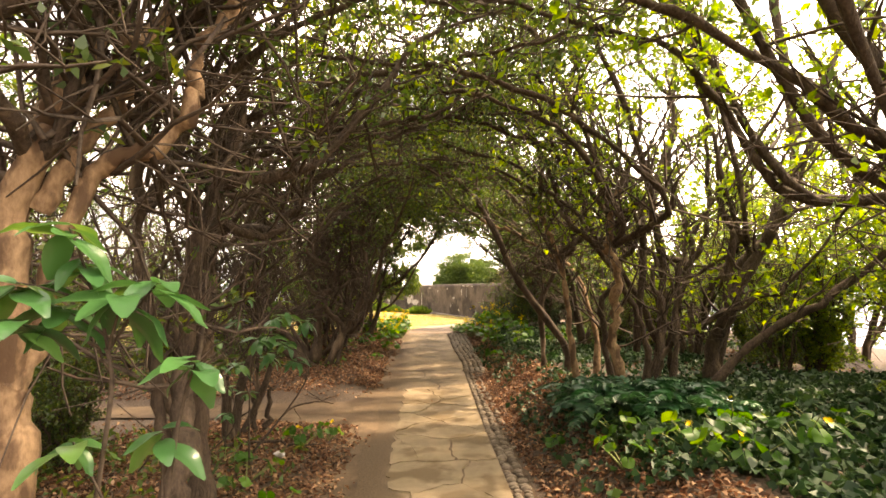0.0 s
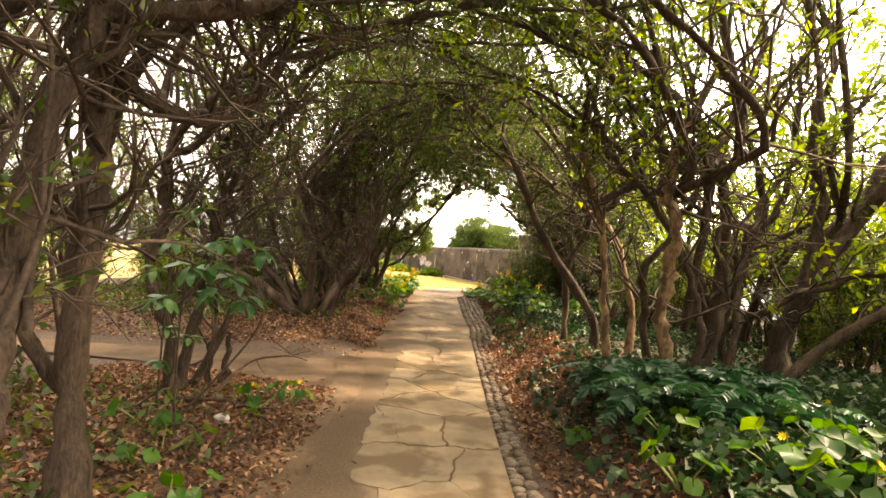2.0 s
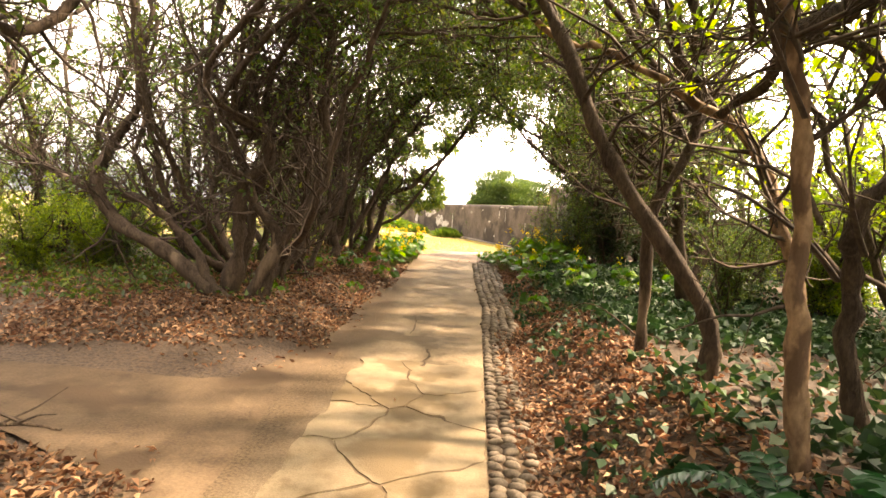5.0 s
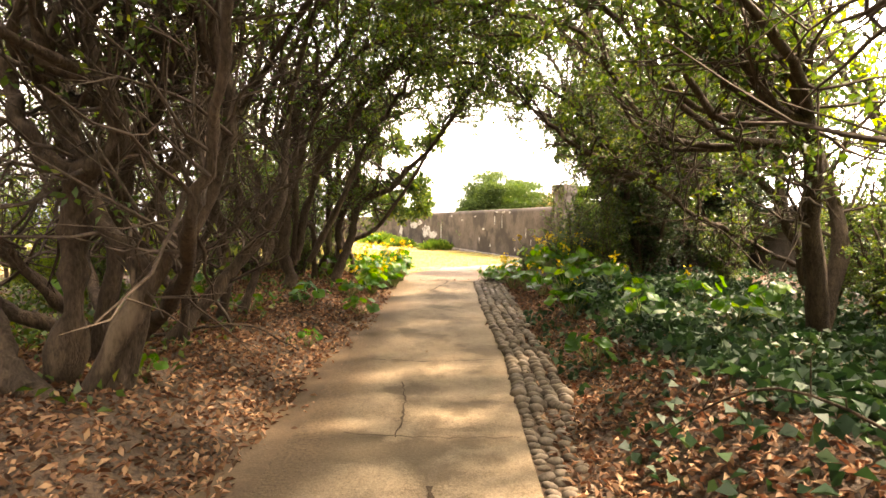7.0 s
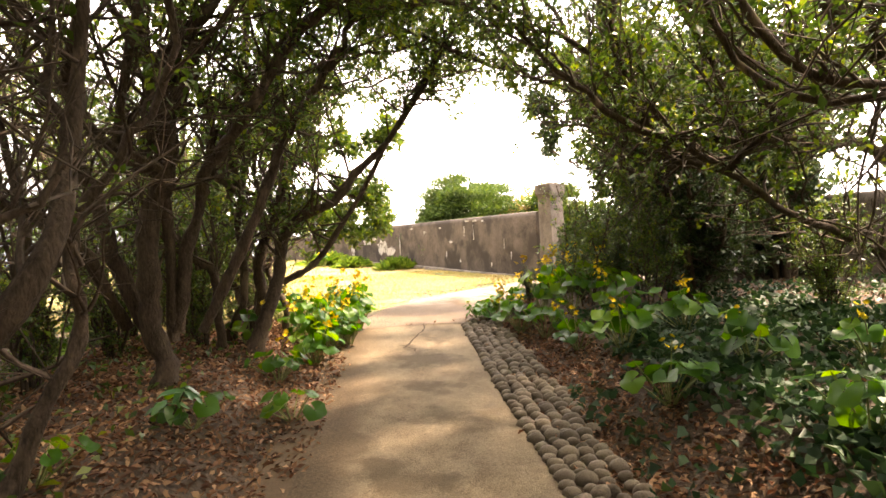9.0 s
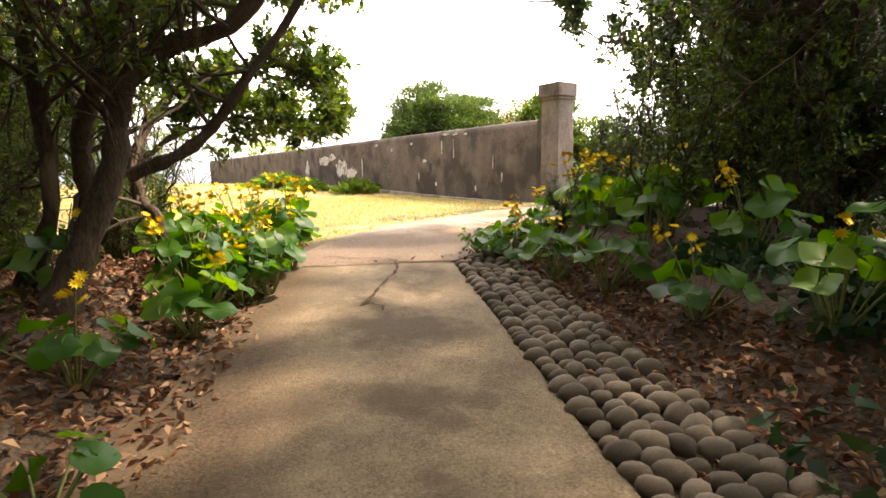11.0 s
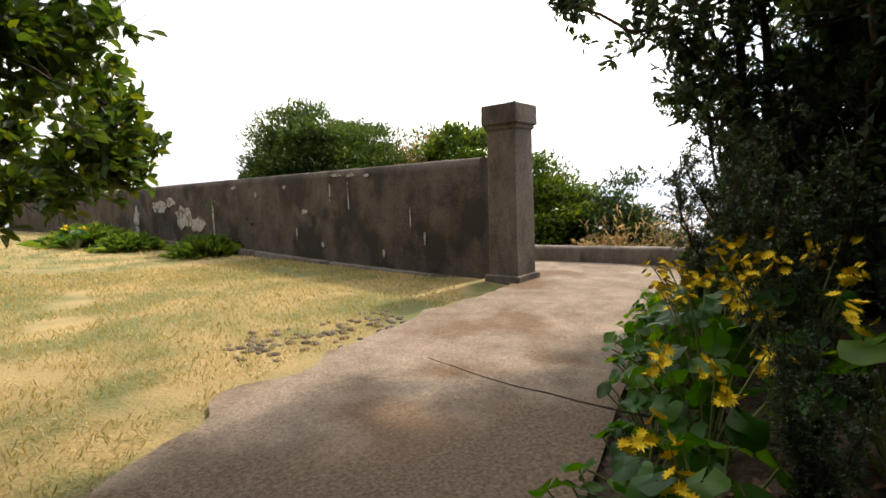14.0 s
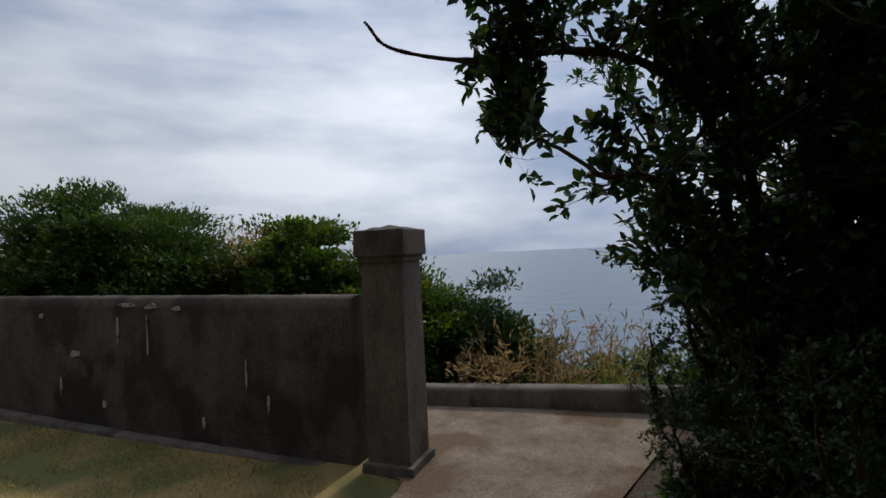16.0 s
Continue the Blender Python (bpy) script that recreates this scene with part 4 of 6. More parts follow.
tree([
    ([(3.1, 2.3, 0.4), (3, 2.4, 1.3), (2.7, 2.5, 2.2), (2.3, 2.6, 3)], 0.07, 0.04),
    ([(3.2, 2.2, 0.4), (3.4, 2.3, 1.5), (3.3, 2.6, 2.6), (3.2, 2.8, 3.4)], 0.06, 0.04),
    ], "light-leaved tree leaning over the path", leaf_mat=M_LEAF_R, density=3, leaf_n=8, low_leaf=2.0, leaf=.075, arches=[(2.4, 2.6, 0.2, 2.8, 3.3), (2.3, 1.8, 0.0, 1.6, 3.2), (2.6, 3.4, 0.6, 3.5, 3.5)])
tree([
    ([(4.17, 17.65, 0.84), (4.06, 17.65, 2.03), (3.93, 17.66, 2.82), (3.66, 17.8, 3.18), (3.2, 18.11, 3.3), (2.81, 18.36, 3.24), (2.45, 18.59, 3.29), (2.29, 18.64, 3.4)], 0.04, 0.006),
    ([(3.92, 17.59, 2.19), (3.65, 17.76, 2.57), (3.34, 17.97, 2.67), (3.04, 18.17, 2.82), (2.85, 18.27, 2.79)], 0.025, 0.005),
    ([(4.19, 17.63, 0.84), (4.14, 17.53, 2.02), (4.01, 17.51, 2.95), (3.75, 17.61, 3.65), (3.44, 17.74, 3.95)], 0.04, 0.015),
    ([(4.16, 17.65, 1.37), (3.88, 17.83, 1.97), (3.67, 17.95, 2.15)], 0.02, 0.006),
    ([(3.9, 17.47, 2.93), (3.53, 17.67, 3.43), (3.03, 17.98, 3.58), (2.65, 18.18, 3.59)], 0.025, 0.008),
    ([(4.24, 17.58, 0.84), (4.42, 17.33, 2.01), (4.49, 17.18, 2.94), (4.47, 17.1, 3.72)], 0.04, 0.02),
    ], "dark evergreen with drooping leafy branches beside the gateway", leaf_mat=M_LEAF_D, density=10, low_leaf=.0, leaf=.082, length=.45, leaf_n=10, lo=.1, kite=False, bare=0)
tree([
    ([(-1.9, 16.2, 0.4), (-1.8, 16.4, 1.2), (-1.5, 16.9, 1.9), (-0.85, 17.2, 2.15), (-0.5, 17.5, 2.2), (-0.3, 17.8, 2.1)], 0.06, 0.01),
    ([(-1.8, 16.4, 1.1), (-1.5, 16.9, 1.5), (-1, 17.4, 1.6), (-0.7, 17.9, 1.5)], 0.03, 0.008),
    ([(-1.9, 16.2, 0.4), (-1.9, 16.4, 1.5), (-1.5, 16.8, 2.5), (-0.9, 17.1, 2.9), (-0.45, 17.4, 3)], 0.06, 0.015),
    ([(-1.7, 16.5, 1.5), (-1.5, 17.2, 1.9), (-1.2, 17.9, 1.8)], 0.03, 0.01),
    ([(-1.95, 16.2, 0.4), (-2.3, 16.6, 1.6), (-2.3, 17.2, 2.6), (-1.8, 17.9, 3.2)], 0.05, 0.02),
    ], "evergreen tree with leafy branches reaching over the lawn", density=9, low_leaf=1.0, leaf=.082, length=.36, lo=.3, leaf_n=11, kite=False, bare=1)


def fan(base, n, reach, height, r, seed, toward):
    """Crooked stems that fan out low from one stool and then turn upward."""
    q = random.Random(seed)
    out_ = []
    for k in range(n):
        a = toward + (k / max(1, n - 1) - .5) * 4.4 + q.uniform(-.25, .25)
        l, h = reach * q.uniform(.45, 1.1), height * q.uniform(.8, 1.15)
        dx, dy = math.cos(a), math.sin(a)
        x, y_ = base[0] + .18 * dx, base[1] + .18 * dy
        z0 = gz(x, y_)
        j = lambda: q.uniform(-.16, .16)
        out_.append(([(x, y_, z0 + .02), (x + dx * l * .35, y_ + dy * l * .35, z0 + h * .12 + abs(j())), (x + dx * l * .7 + j(), y_ + dy * l * .7 + j(), z0 + h * .34),
                      (x + dx * l * .85 + j(), y_ + dy * l * .85 + j(), z0 + h * .58), (x + dx * l + j(), y_ + dy * l + j(), z0 + h)], r * q.uniform(.6, 1.15), r * .35))
    return out_


tree(fan((-1.95, 10.2), 7, 1.8, 3.2, .055, 3, math.pi), "dark many-stemmed evergreen fanning out from a low stool", density=3, bare=3, leaf_n=6, low_leaf=2.2)
tree(fan((-1.75, 11.3), 5, 1.2, 3.4, .045, 4, math.pi), "dense dark-stemmed evergreen with a twiggy crown", density=3, bare=3, leaf_n=6, low_leaf=2.1)
tree([
    ([(2.93, 6.4, 0.37), (3.02, 6.37, 0.99), (3.06, 6.33, 1.8), (2.87, 6.3, 2.58), (2.34, 6.27, 3.2), (1.77, 6.23, 3.5), (1.17, 6.2, 3.68)], 0.062, 0.025),
    ([(2.9, 6.3, 2.53), (3.11, 6.37, 3.04), (3.33, 6.43, 3.67), (3.45, 6.5, 4.3)], 0.042, 0.022),
    ([(2.99, 6.4, 0.87), (2.71, 6.5, 1.68), (2.36, 6.6, 2.27), (2.0, 6.7, 2.54), (1.97, 6.8, 3.2), (1.79, 6.9, 3.97)], 0.045, 0.018),
    ([(3.13, 6.4, 1.38), (3.36, 6.32, 1.88), (3.54, 6.24, 2.31), (3.46, 6.16, 2.96), (3.5, 6.08, 3.53), (3.49, 6.0, 3.94)], 0.042, 0.02),
    ([(3.11, 6.3, 1.54), (3.59, 6.1, 1.88), (3.83, 5.9, 1.98), (4.03, 5.7, 2.21)], 0.026, 0.012),
    ], "dark crooked tree with forked limbs on the bank", leaf_mat=M_LEAF_R, density=4, bare=3, leaf=.08, leaf_n=5, low_leaf=1.2, sub=5)
tree([
    ([(3.4, 6.0, 0.54), (3.53, 5.85, 1.17), (3.78, 5.7, 1.86), (3.97, 5.55, 2.28), (4.18, 5.4, 2.79)], 0.085, 0.05),
    ([(2.52, 6.2, 0.38), (2.93, 5.97, 0.87), (3.32, 5.75, 1.07), (3.6, 5.53, 1.29), (3.91, 5.3, 1.54)], 0.042, 0.022),
    ([(3.57, 5.8, 1.37), (3.66, 5.83, 2.11), (3.53, 5.85, 2.72), (3.66, 5.88, 3.36), (3.56, 5.9, 3.94)], 0.05, 0.025),
    ], "thick dark trunk leaning away above the ivy", leaf_mat=M_LEAF_R, density=3, bare=2, leaf=.08, leaf_n=5, low_leaf=1.2, sub=5)

# ---- trees behind ----


def stems(seed, n, height, lean, r):
    q = random.Random(seed)
    out_ = []
    for k in range(n):
        a = 2 * math.pi * (k + q.uniform(-.3, .3)) / n
        l = lean * q.uniform(.5, 1.2)
        h = height * q.uniform(.8, 1.15)
        dx, dy = math.cos(a), math.sin(a)
        out_.append(([(.1 * dx, .1 * dy, .02), (l * .3 * dx + q.uniform(-.15, .15), l * .3 * dy, h * .3), (l * .6 * dx, l * .6 * dy + q.uniform(-.2, .2), h * .6), (l * dx + q.uniform(-.2, .2), l * dy, h)], r * q.uniform(.7, 1.2), r * .45))
    return out_


def grove_tree(seed, n, height, lean, r, leaf_mat, label, leaf, density, length, leaf_n, low_leaf, lo):
    ob = root("evergreen_tree", (0, 0, 0), label, "tree", "grove trees")
    tw, lf = Builder(), Builder()
    for ctrl, r0, r1 in stems(seed, n, height, lean, r):
        p = spline(ctrl, 6)
        p[0][2] -= .3
        p = p + np.cumsum(rng.normal(size=p.shape) * .045, 0) * np.linspace(0, 1, len(p))[:, None] ** .5
        rad = np.linspace(r0, r1, len(p))
        b = Builder()
        tube(b, p, rad, 7)
        put("limb", b.mesh("limb", M_BARK), ob)
        shoots(tw, lf, p, rad, lo, int(density * height), length, leaf, leaf_n, 5, low_leaf=low_leaf, free=False)
    tagged(put("branching", tw.mesh("branching", M_TWIG), ob), kind="stuff")
    tagged(put("crown", lf.mesh("crown", leaf_mat), ob), kind="stuff")
    return ob


def scatter(proto, spots):
    """The prototype at the first spot, copies at the others."""
    for k, (x, y, turn, s) in enumerate(spots):
        m = Matrix.Translation((x, y, gz(x, y) - .02)) @ Matrix.Rotation(turn, 4, "Z") @ Matrix.Diagonal((s, s, s, 1))
        if k == 0:
            proto.matrix_basis = m
        else:
            c = copy_thing(proto, Matrix.Identity(4))
            c.matrix_basis = m


ga = grove_tree(11, 6, 3.6, 1.5, .055, M_LEAF, "multi-stemmed evergreen shrub tree in the thicket", .06, 6, .8, 10, 1.3, .25)
scatter(ga, [(-3.1, 15.3, 2.5, .85), (-2.7, 16.3, 4.4, .62), (-4.2, 3.2, 0, 1), (-5.2, 11.2, 2, .9), (-3.6, 1.0, 4, 1), (-4.4, 15.6, 3, .95), (-6.8, 4.5, .6, 1.1), (-4.1, 4.9, 1.6, .95), (-5.8, 2.4, 2.6, 1.1), (-5.8, 9.8, 3.6, .9), (-3.7, 12.4, 4.6, .9), (-7.4, 1.0, 5.6, 1.15), (-4.8, 6.0, 1.2, .9)])
gb = grove_tree(12, 6, 3.8, 1.5, .05, M_LEAF_R, "slender multi-stemmed tree with light green leaves", .07, 5, .85, 10, .9, .2)
scatter(gb, [(4.6, 8.6, 0, 1), (4.4, 3.0, 2, 1), (5.2, 10.8, 1, 1.0), (6.2, 5.6, 3, 1.1), (6.9, 8.0, 4, 1.1), (3.9, .6, 5, 1.05), (6.4, 1.6, .6, 1.1), (7.4, 11.5, 2.6, 1.0)])
gc = grove_tree(13, 9, 2.6, 1.0, .03, M_LEAF, "low bushy evergreen shrub", .06, 6, .5, 10, .1, .1)
scatter(gc, [(-1.85, 16.9, 1.1, .42), (-1.65, 15.8, 4.0, .36), (-2.5, 17.4, 2.6, .52), (4.9, 12.5, 2.0, .5), (6.0, 13.6, 3.0, .6), (4.4, 13.9, 1.0, .42), (-3.0, 11.5, 2.2, .42), (-4.2, 11.0, 3.7, .5), (-5.6, 12.2, .9, .6), (-3.7, 10.4, 5.1, .34), (-2.3, 15.6, 1.5, .5), (-2.6, 14.2, .5, .5), (-2.2, 15.1, 2.1, .62), (-2.9, 16.3, 3.1, .6), (-1.9, 14.5, 4.1, .42), (-2.6, 13.1, 5.1, .5), (-3.9, 12.4, 0, .6), (-5.0, 10.9, 1, .55), (-6.5, 9.8, 2, .6), (-3.2, 14.8, 3, .55), (-8.0, 13.0, 4, .8), (-6.0, 14.0, 2, .7), (4.3, 11.0, 1, .5), (5.2, 8.9, 5, .55), (3.4, 9.6, 4, .45), (5.0, 4.6, 2.5, .55), (-8.5, 3.5, 2.5, .8), (5.6, 7.0, .3, .75), (6.8, 9.4, 1.3, .8), (7.8, 6.2, 2.3, .9), (6.2, 3.6, 3.3, .8), (8.2, 3.0, 4.3, .9), (4.7, 6.6, 5.3, .55)])
gj = grove_tree(19, 6, 2.2, .7, .014, M_LEAF, "slender leafy shrub rising from the plant bed", .06, 6, .4, 6, .0, .15)
scatter(gj, [(2.35, 15.05, .4, .72), (2.9, 14.6, 2.4, .66), (3.3, 15.6, 4.4, .75)])
ge = grove_tree(15, 8, 3.3, 1.15, .045, M_LEAF_D, "dense dark evergreen beside the gateway", .08, 9, .6, 14, .0, .03)
# third and fourth are placed to shade the path; tiny ones are filler darkening the bed
scatter(ge, [(4.85, 16.4, 0, 1.05), (5.3, 17.3, 2, 1.05), (3.9, 15.9, 4.2, 1.08), (3.6, 14.9, 1.9, .85), (4.55, 17.0, 5.0, .85), (5.9, 16.4, 3.9, 1.2), (4.5, 17.75, 1.5, .5), (1.8, 15.7, .9, .11), (2.15, 15.95, 1.9, .12), (2.5, 16.25, 2.9, .13), (2.45, 15.5, 3.6, .16), (2.95, 15.85, 4.6, .22), (2.75, 16.45, .4, .27), (3.3, 17.0, 2.4, .33), (3.9, 17.75, 3.4, .33)])
gh = grove_tree(17, 10, 2.9, 1.3, .03, M_LEAF_R, "dense light green shrub in the thicket", .085, 10, .6, 12, .0, .05)
scatter(gh, [(5.7 + .9 * math.sin(k * 2.3), -1.2 + k * 1.15, k * 1.7, .6 + .14 * math.sin(k * 3.1)) for k in range(13)] + [(-4.2 + .7 * math.sin(k * 2.9), 9.6 + k * .8, k * 1.1, .3 + .05 * math.sin(k * 2.7)) for k in range(7)] + [(-6.5, 9.0, 1, .4), (-7.6, 8.6, 2, .4), (-6.2, 10.6, 3, .4)])
gi = grove_tree(18, 10, 2.9, 1.3, .035, M_LEAF, "dense dark green shrub in the thicket", .075, 9, .6, 11, .0, .05)
scatter(gi, [(-5.2 + .7 * math.sin(k * 2.1), -1.5 + k * 1.2, k * 1.9, .55 + .12 * math.sin(k * 3.7)) for k in range(6)] + [(-2.7, 3.0, 1.0, .42), (-3.3, 1.9, 2.0, .5), (-2.9, 4.5, 3.0, .38), (-3.6, 5.3, 4.1, .45)])
gf = grove_tree(16, 6, 3.2, 1.1, .05, M_LEAF, "evergreen tree at the edge of the lawn", .065, 8, .65, 13, .9, .3)
scatter(gf, [(-3.3, 17.2, 0, .95), (-4.3, 18.9, 2, .9)])


# ---- bushes beyond the wall ----
def clump_bush(loc, rx, ry, h, clumps, per, leaf, material, label, category="bush", seed=3, flat=.45, width=.3, rough=.22):
    """A domed bush: stems, and tufted sprays spread over an uneven dome."""
    r = np.random.default_rng(seed)
    ob = root("bush", loc, label, category, "bushes beyond the wall")
    tw, lf = Builder(), Builder()
    P, D = [], []
    for k in range(clumps):
        a, e = r.uniform(0, 2 * np.pi), np.arcsin(r.uniform(.02, 1))
        d = np.array([np.cos(a) * np.cos(e), np.sin(a) * np.cos(e), np.sin(e)])
        q = (1 + rough * noise.noise(Vector(d * 2.3 + seed))) * r.uniform(.72, 1.02)
        c = d * np.array([rx * np.cos(e) ** -.4, ry * np.cos(e) ** -.4, h]) * q
        if beyond(loc[0] + c[0], loc[1] + c[1]) < .45 and loc[1] > 23 and loc[2] + c[2] < 2.35:
            continue
        s4 = np.linspace(0, 1, 5)[:, None]
        stem = np.array([0, 0, -.1]) + c * s4 * .95 + np.array([0, 0, .25]) * h * (s4 * (1 - s4))
        tube(tw, stem, np.linspace(.03, .008, 5), 4)
        out_ = unit(np.array([d[0], d[1], d[2] * flat]))
        sz = r.uniform(.16, .34) * (rx + h) * .22
        m = per
        pos = c + np.clip(r.normal(size=(m, 3)), -1.4, 1.4) * sz * np.array([1, 1, flat]) + out_ * r.uniform(-.1, .6, (m, 1)) * sz
        P.append(pos)
        D.append(out_ + r.normal(size=(m, 3)) * .55 + np.array([0, 0, .25]))
    leaves(lf, np.concatenate(P), np.concatenate(D), leaf, width, kite=True)
    tagged(put("stem_mass", tw.mesh("stem_mass", M_TWIG), ob), kind="stuff")
    tagged(put("crown", lf.mesh("crown", material), ob), kind="stuff")
    return ob


clump_bush((2.65, 26.75, .5), 1.9, 1.75, 2.7, 420, 420, .085, M_JUNIPER, "broad domed juniper bush with feathery green sprays", seed=3, width=.4, flat=.32, rough=.12)
clump_bush((4.95, 25.0, .2), .95, 1.0, 2.7, 160, 260, .10, M_LEAF, "rounded green bush behind the wall", seed=4, width=.5)
clump_bush((4.25, 25.7, .3), .8, .8, 2.6, 90, 90, .10, M_DRY, "brown half-dry shrub among the bushes", seed=5)
clump_bush((6.0, 23.9, -.8), 1.2, 1.1, 3.0, 200, 300, .09, M_LEAF, "green shrub beside the gateway terrace", seed=6, width=.5)
clump_bush((7.3, 22.9, -1.3), 1.3, 1.1, 2.7, 180, 300, .09, M_LEAF_D, "dark leafy shrub sloping toward the sea", seed=7, width=.5)
clump_bush((6.4, 21.9, -.7), .6, .6, 1.5, 70, 100, .08, M_DRY, "tawny dry shrub beyond the kerb", seed=8, width=.45)
clump_bush((8.2, 20.9, -1.5), 1.0, 1.0, 2.2, 90, 100, .08, M_LEAF, "low green shrub beyond the kerb", seed=9, width=.5)
clump_bush((7.0, 18.9, -.6), .8, .8, 1.7, 90, 100, .08, M_LEAF, "leafy green shrub beside the second pillar", seed=11, width=.5)
clump_bush((-4.2, 38.0, .3), 1.6, 1.4, 2.4, 80, 90, .16, M_LEAF_R, "distant green bush behind the long wall", seed=10)
clump_bush((-9, 42.0, .3), 3.0, 2.0, 3.0, 90, 90, .2, M_LEAF, "distant dark green trees behind the wall", seed=12)


def reeds(loc, n, spread, h, material, label, seed, name="reed_clump", category="grass"):
    """Upright stalks with drooping blades and feathery heads."""
    r = np.random.default_rng(seed)
    ob = root(name, loc, label, category)
    tw, lf = Builder(), Builder()
    for k in range(n):
        o = np.array([r.normal() * spread, r.normal() * spread, -.1])
        d = unit(np.array([r.normal() * .16, r.normal() * .16, 1]))
        L = h * r.uniform(.6, 1.15)
        s = np.linspace(0, 1, 5)[:, None]
        p = o + d * L * s + np.array([r.normal(), r.normal(), 0]) * .12 * L * s ** 2
        tube(tw, p, np.linspace(.006, .002, 5), 3)
        m = 16
        w = r.uniform(.35, 1, m)
        pos = np.stack([np.interp(w, s[:, 0], p[:, i]) for i in range(3)], 1)
        leaves(lf, pos, r.normal(size=(m, 3)) * .6 + np.array([0, 0, .8]), .13, .14)
    tagged(put("stem_mass", tw.mesh("stem_mass", M_DRY), ob), kind="stuff")
    tagged(put("foliage", lf.mesh("foliage", material), ob), kind="stuff")
    return ob


reeds((6.75, 21.3, -.5), 60, .35, 1.7, M_DRY, "tall dry reeds beyond the kerb wall", 21)
reeds((7.3, 20.5, -.7), 80, .4, 1.9, M_DRY, "tall tawny reeds above the shore", 22)
reeds((6.9, 19.9, -.5), 50, .3, 1.3, M_TUFT, "green weedy stalks beyond the kerb", 23)

# ---- round-leaved plants, ferns, ivy, saplings ----


def round_leaf(seed, rad=.11, notch=.28):
    """A kidney-shaped, wavy, cupped leaf blade with a notch at its stalk."""
    r = random.Random(seed)
    n, b = 18, Builder()
    rings = []
    cup, wave, ph = r.uniform(-.25, .35), r.uniform(.08, .2), r.uniform(0, 6)
    for f in (.05, .4, .75, 1):
        ring = []
        for k in range(n + 1):
            a = math.pi * (-1 + notch * .16) + k / n * (2 * math.pi - notch * .32 * math.pi)
            q = rad * f * (1 + (.05 * math.sin(a * 7 + ph) + .05 * math.sin(a * 4 + 2 * ph) if f == 1 else 0))
            ring.append((math.cos(a) * q * 1.0, math.sin(a) * q * 1.08, rad * (cup * f * f + wave * math.sin(3 * a + ph) * f * f)))
        rings.append(ring)
    m = n + 1
    j, i = np.meshgrid(np.arange(3), np.arange(n), indexing="ij")
    k = (j * m + i).ravel()
    b.add(rings, np.stack([k, k + 1, k + m + 1, k + m], 1))
    return b.mesh("leaf", M_ROUND)


ROUND = [round_leaf(s) for s in range(6)]


def flower_mesh(seed):
    """A small daisy: one disc with a toothed, cupped rim."""
    r = random.Random(seed)
    b = Builder()
    n = 20
    ring = [[(0, 0, .004)] * n]
    for f in (.35, 1):
        ring.append([(math.cos(2 * math.pi * k / n) * .024 * f * (1 if k % 2 or f < 1 else .55), math.sin(2 * math.pi * k / n) * .024 * f * (1 if k % 2 or f < 1 else .55), .008 * f * f + r.uniform(-.002, .002)) for k in range(n)])
    q = [(j * n + k, j * n + (k + 1) % n, (j + 1) * n + (k + 1) % n, (j + 1) * n + k) for j in range(2) for k in range(n)]
    b.add(ring, q)
    return b.mesh("flower", M_PETAL)


FLOWERS = [flower_mesh(s) for s in range(3)]


def leopard_plant(x, y, n, size, seed, height=.28, flowers=0, spread=.22, label="leopard plant with round glossy green leaves", reach=.6):
    r = random.Random(seed)
    ob = root("leopard_plant", (x, y, gz(x, y) - .01), label + (" and yellow flowers" if flowers else ""), "plant", "leopard plants")
    for k in range(n):
        a = 2 * math.pi * k / n + r.uniform(-.5, .5)
        d = spread * r.uniform(.35, 1.2)
        h = height * r.uniform(.5, 1.15)
        tip = Vector((math.cos(a) * d, math.sin(a) * d, h))
        lf = put("leaf", ROUND[r.randrange(6)], ob)
        s = size * r.uniform(.65, 1.15) / .11
        lf.matrix_basis = Matrix.Translation(tip) @ Euler((0, r.uniform(.2, 1.1), a)).to_matrix().to_4x4() @ Matrix.Rotation(r.uniform(-.4, .4), 4, "X") @ Matrix.Diagonal((s, s, s, 1))
        b = Builder()
        u = np.linspace(0, 1, 5)[:, None]
        p = np.array([[math.cos(a) * .02, math.sin(a) * .02, -.02]]) * (1 - u) + np.array([tip]) * u + np.array([[0, 0, .3 * h]]) * u * (1 - u)
        tube(b, p, np.linspace(.006, .004, 5), 5)
        st = put("stalk", b.mesh("stalk", M_STEM), lf)
        st.matrix_parent_inverse = lf.matrix_basis.inverted()
    for k in range(flowers):
        a = r.uniform(0, 6.28)
        L = height * r.uniform(1.2, 1.7)
        tip = np.array([math.cos(a) * L * reach * r.uniform(.3, 1), math.sin(a) * L * reach * r.uniform(.3, 1), L])
        b = Builder()
        u = np.linspace(0, 1, 6)[:, None]
        p = tip * u + np.array([0, 0, .25 * L]) * u * (1 - u)
        tube(b, p, np.linspace(.006, .003, 6), 5)
        fs = put("flower_stalk", b.mesh("flower_stalk", M_STEM), ob)
        for j in range(r.randint(1, 2) if y < 9 else r.randint(5, 8)):
            fl = put("flower", FLOWERS[r.randrange(3)], fs, "yellow daisy-like flower" if j == 0 else "")
            s = r.uniform(.8, 1.3)
            o = Vector((r.gauss(0, .03), r.gauss(0, .03), r.uniform(-.07, .03)))
            fl.matrix_basis = Matrix.Translation(Vector(tip) + o) @ Euler((r.uniform(-1, 1), r.uniform(-1, 1), 0)).to_matrix().to_4x4() @ Matrix.Diagonal((s, s, s, 1))
    return ob


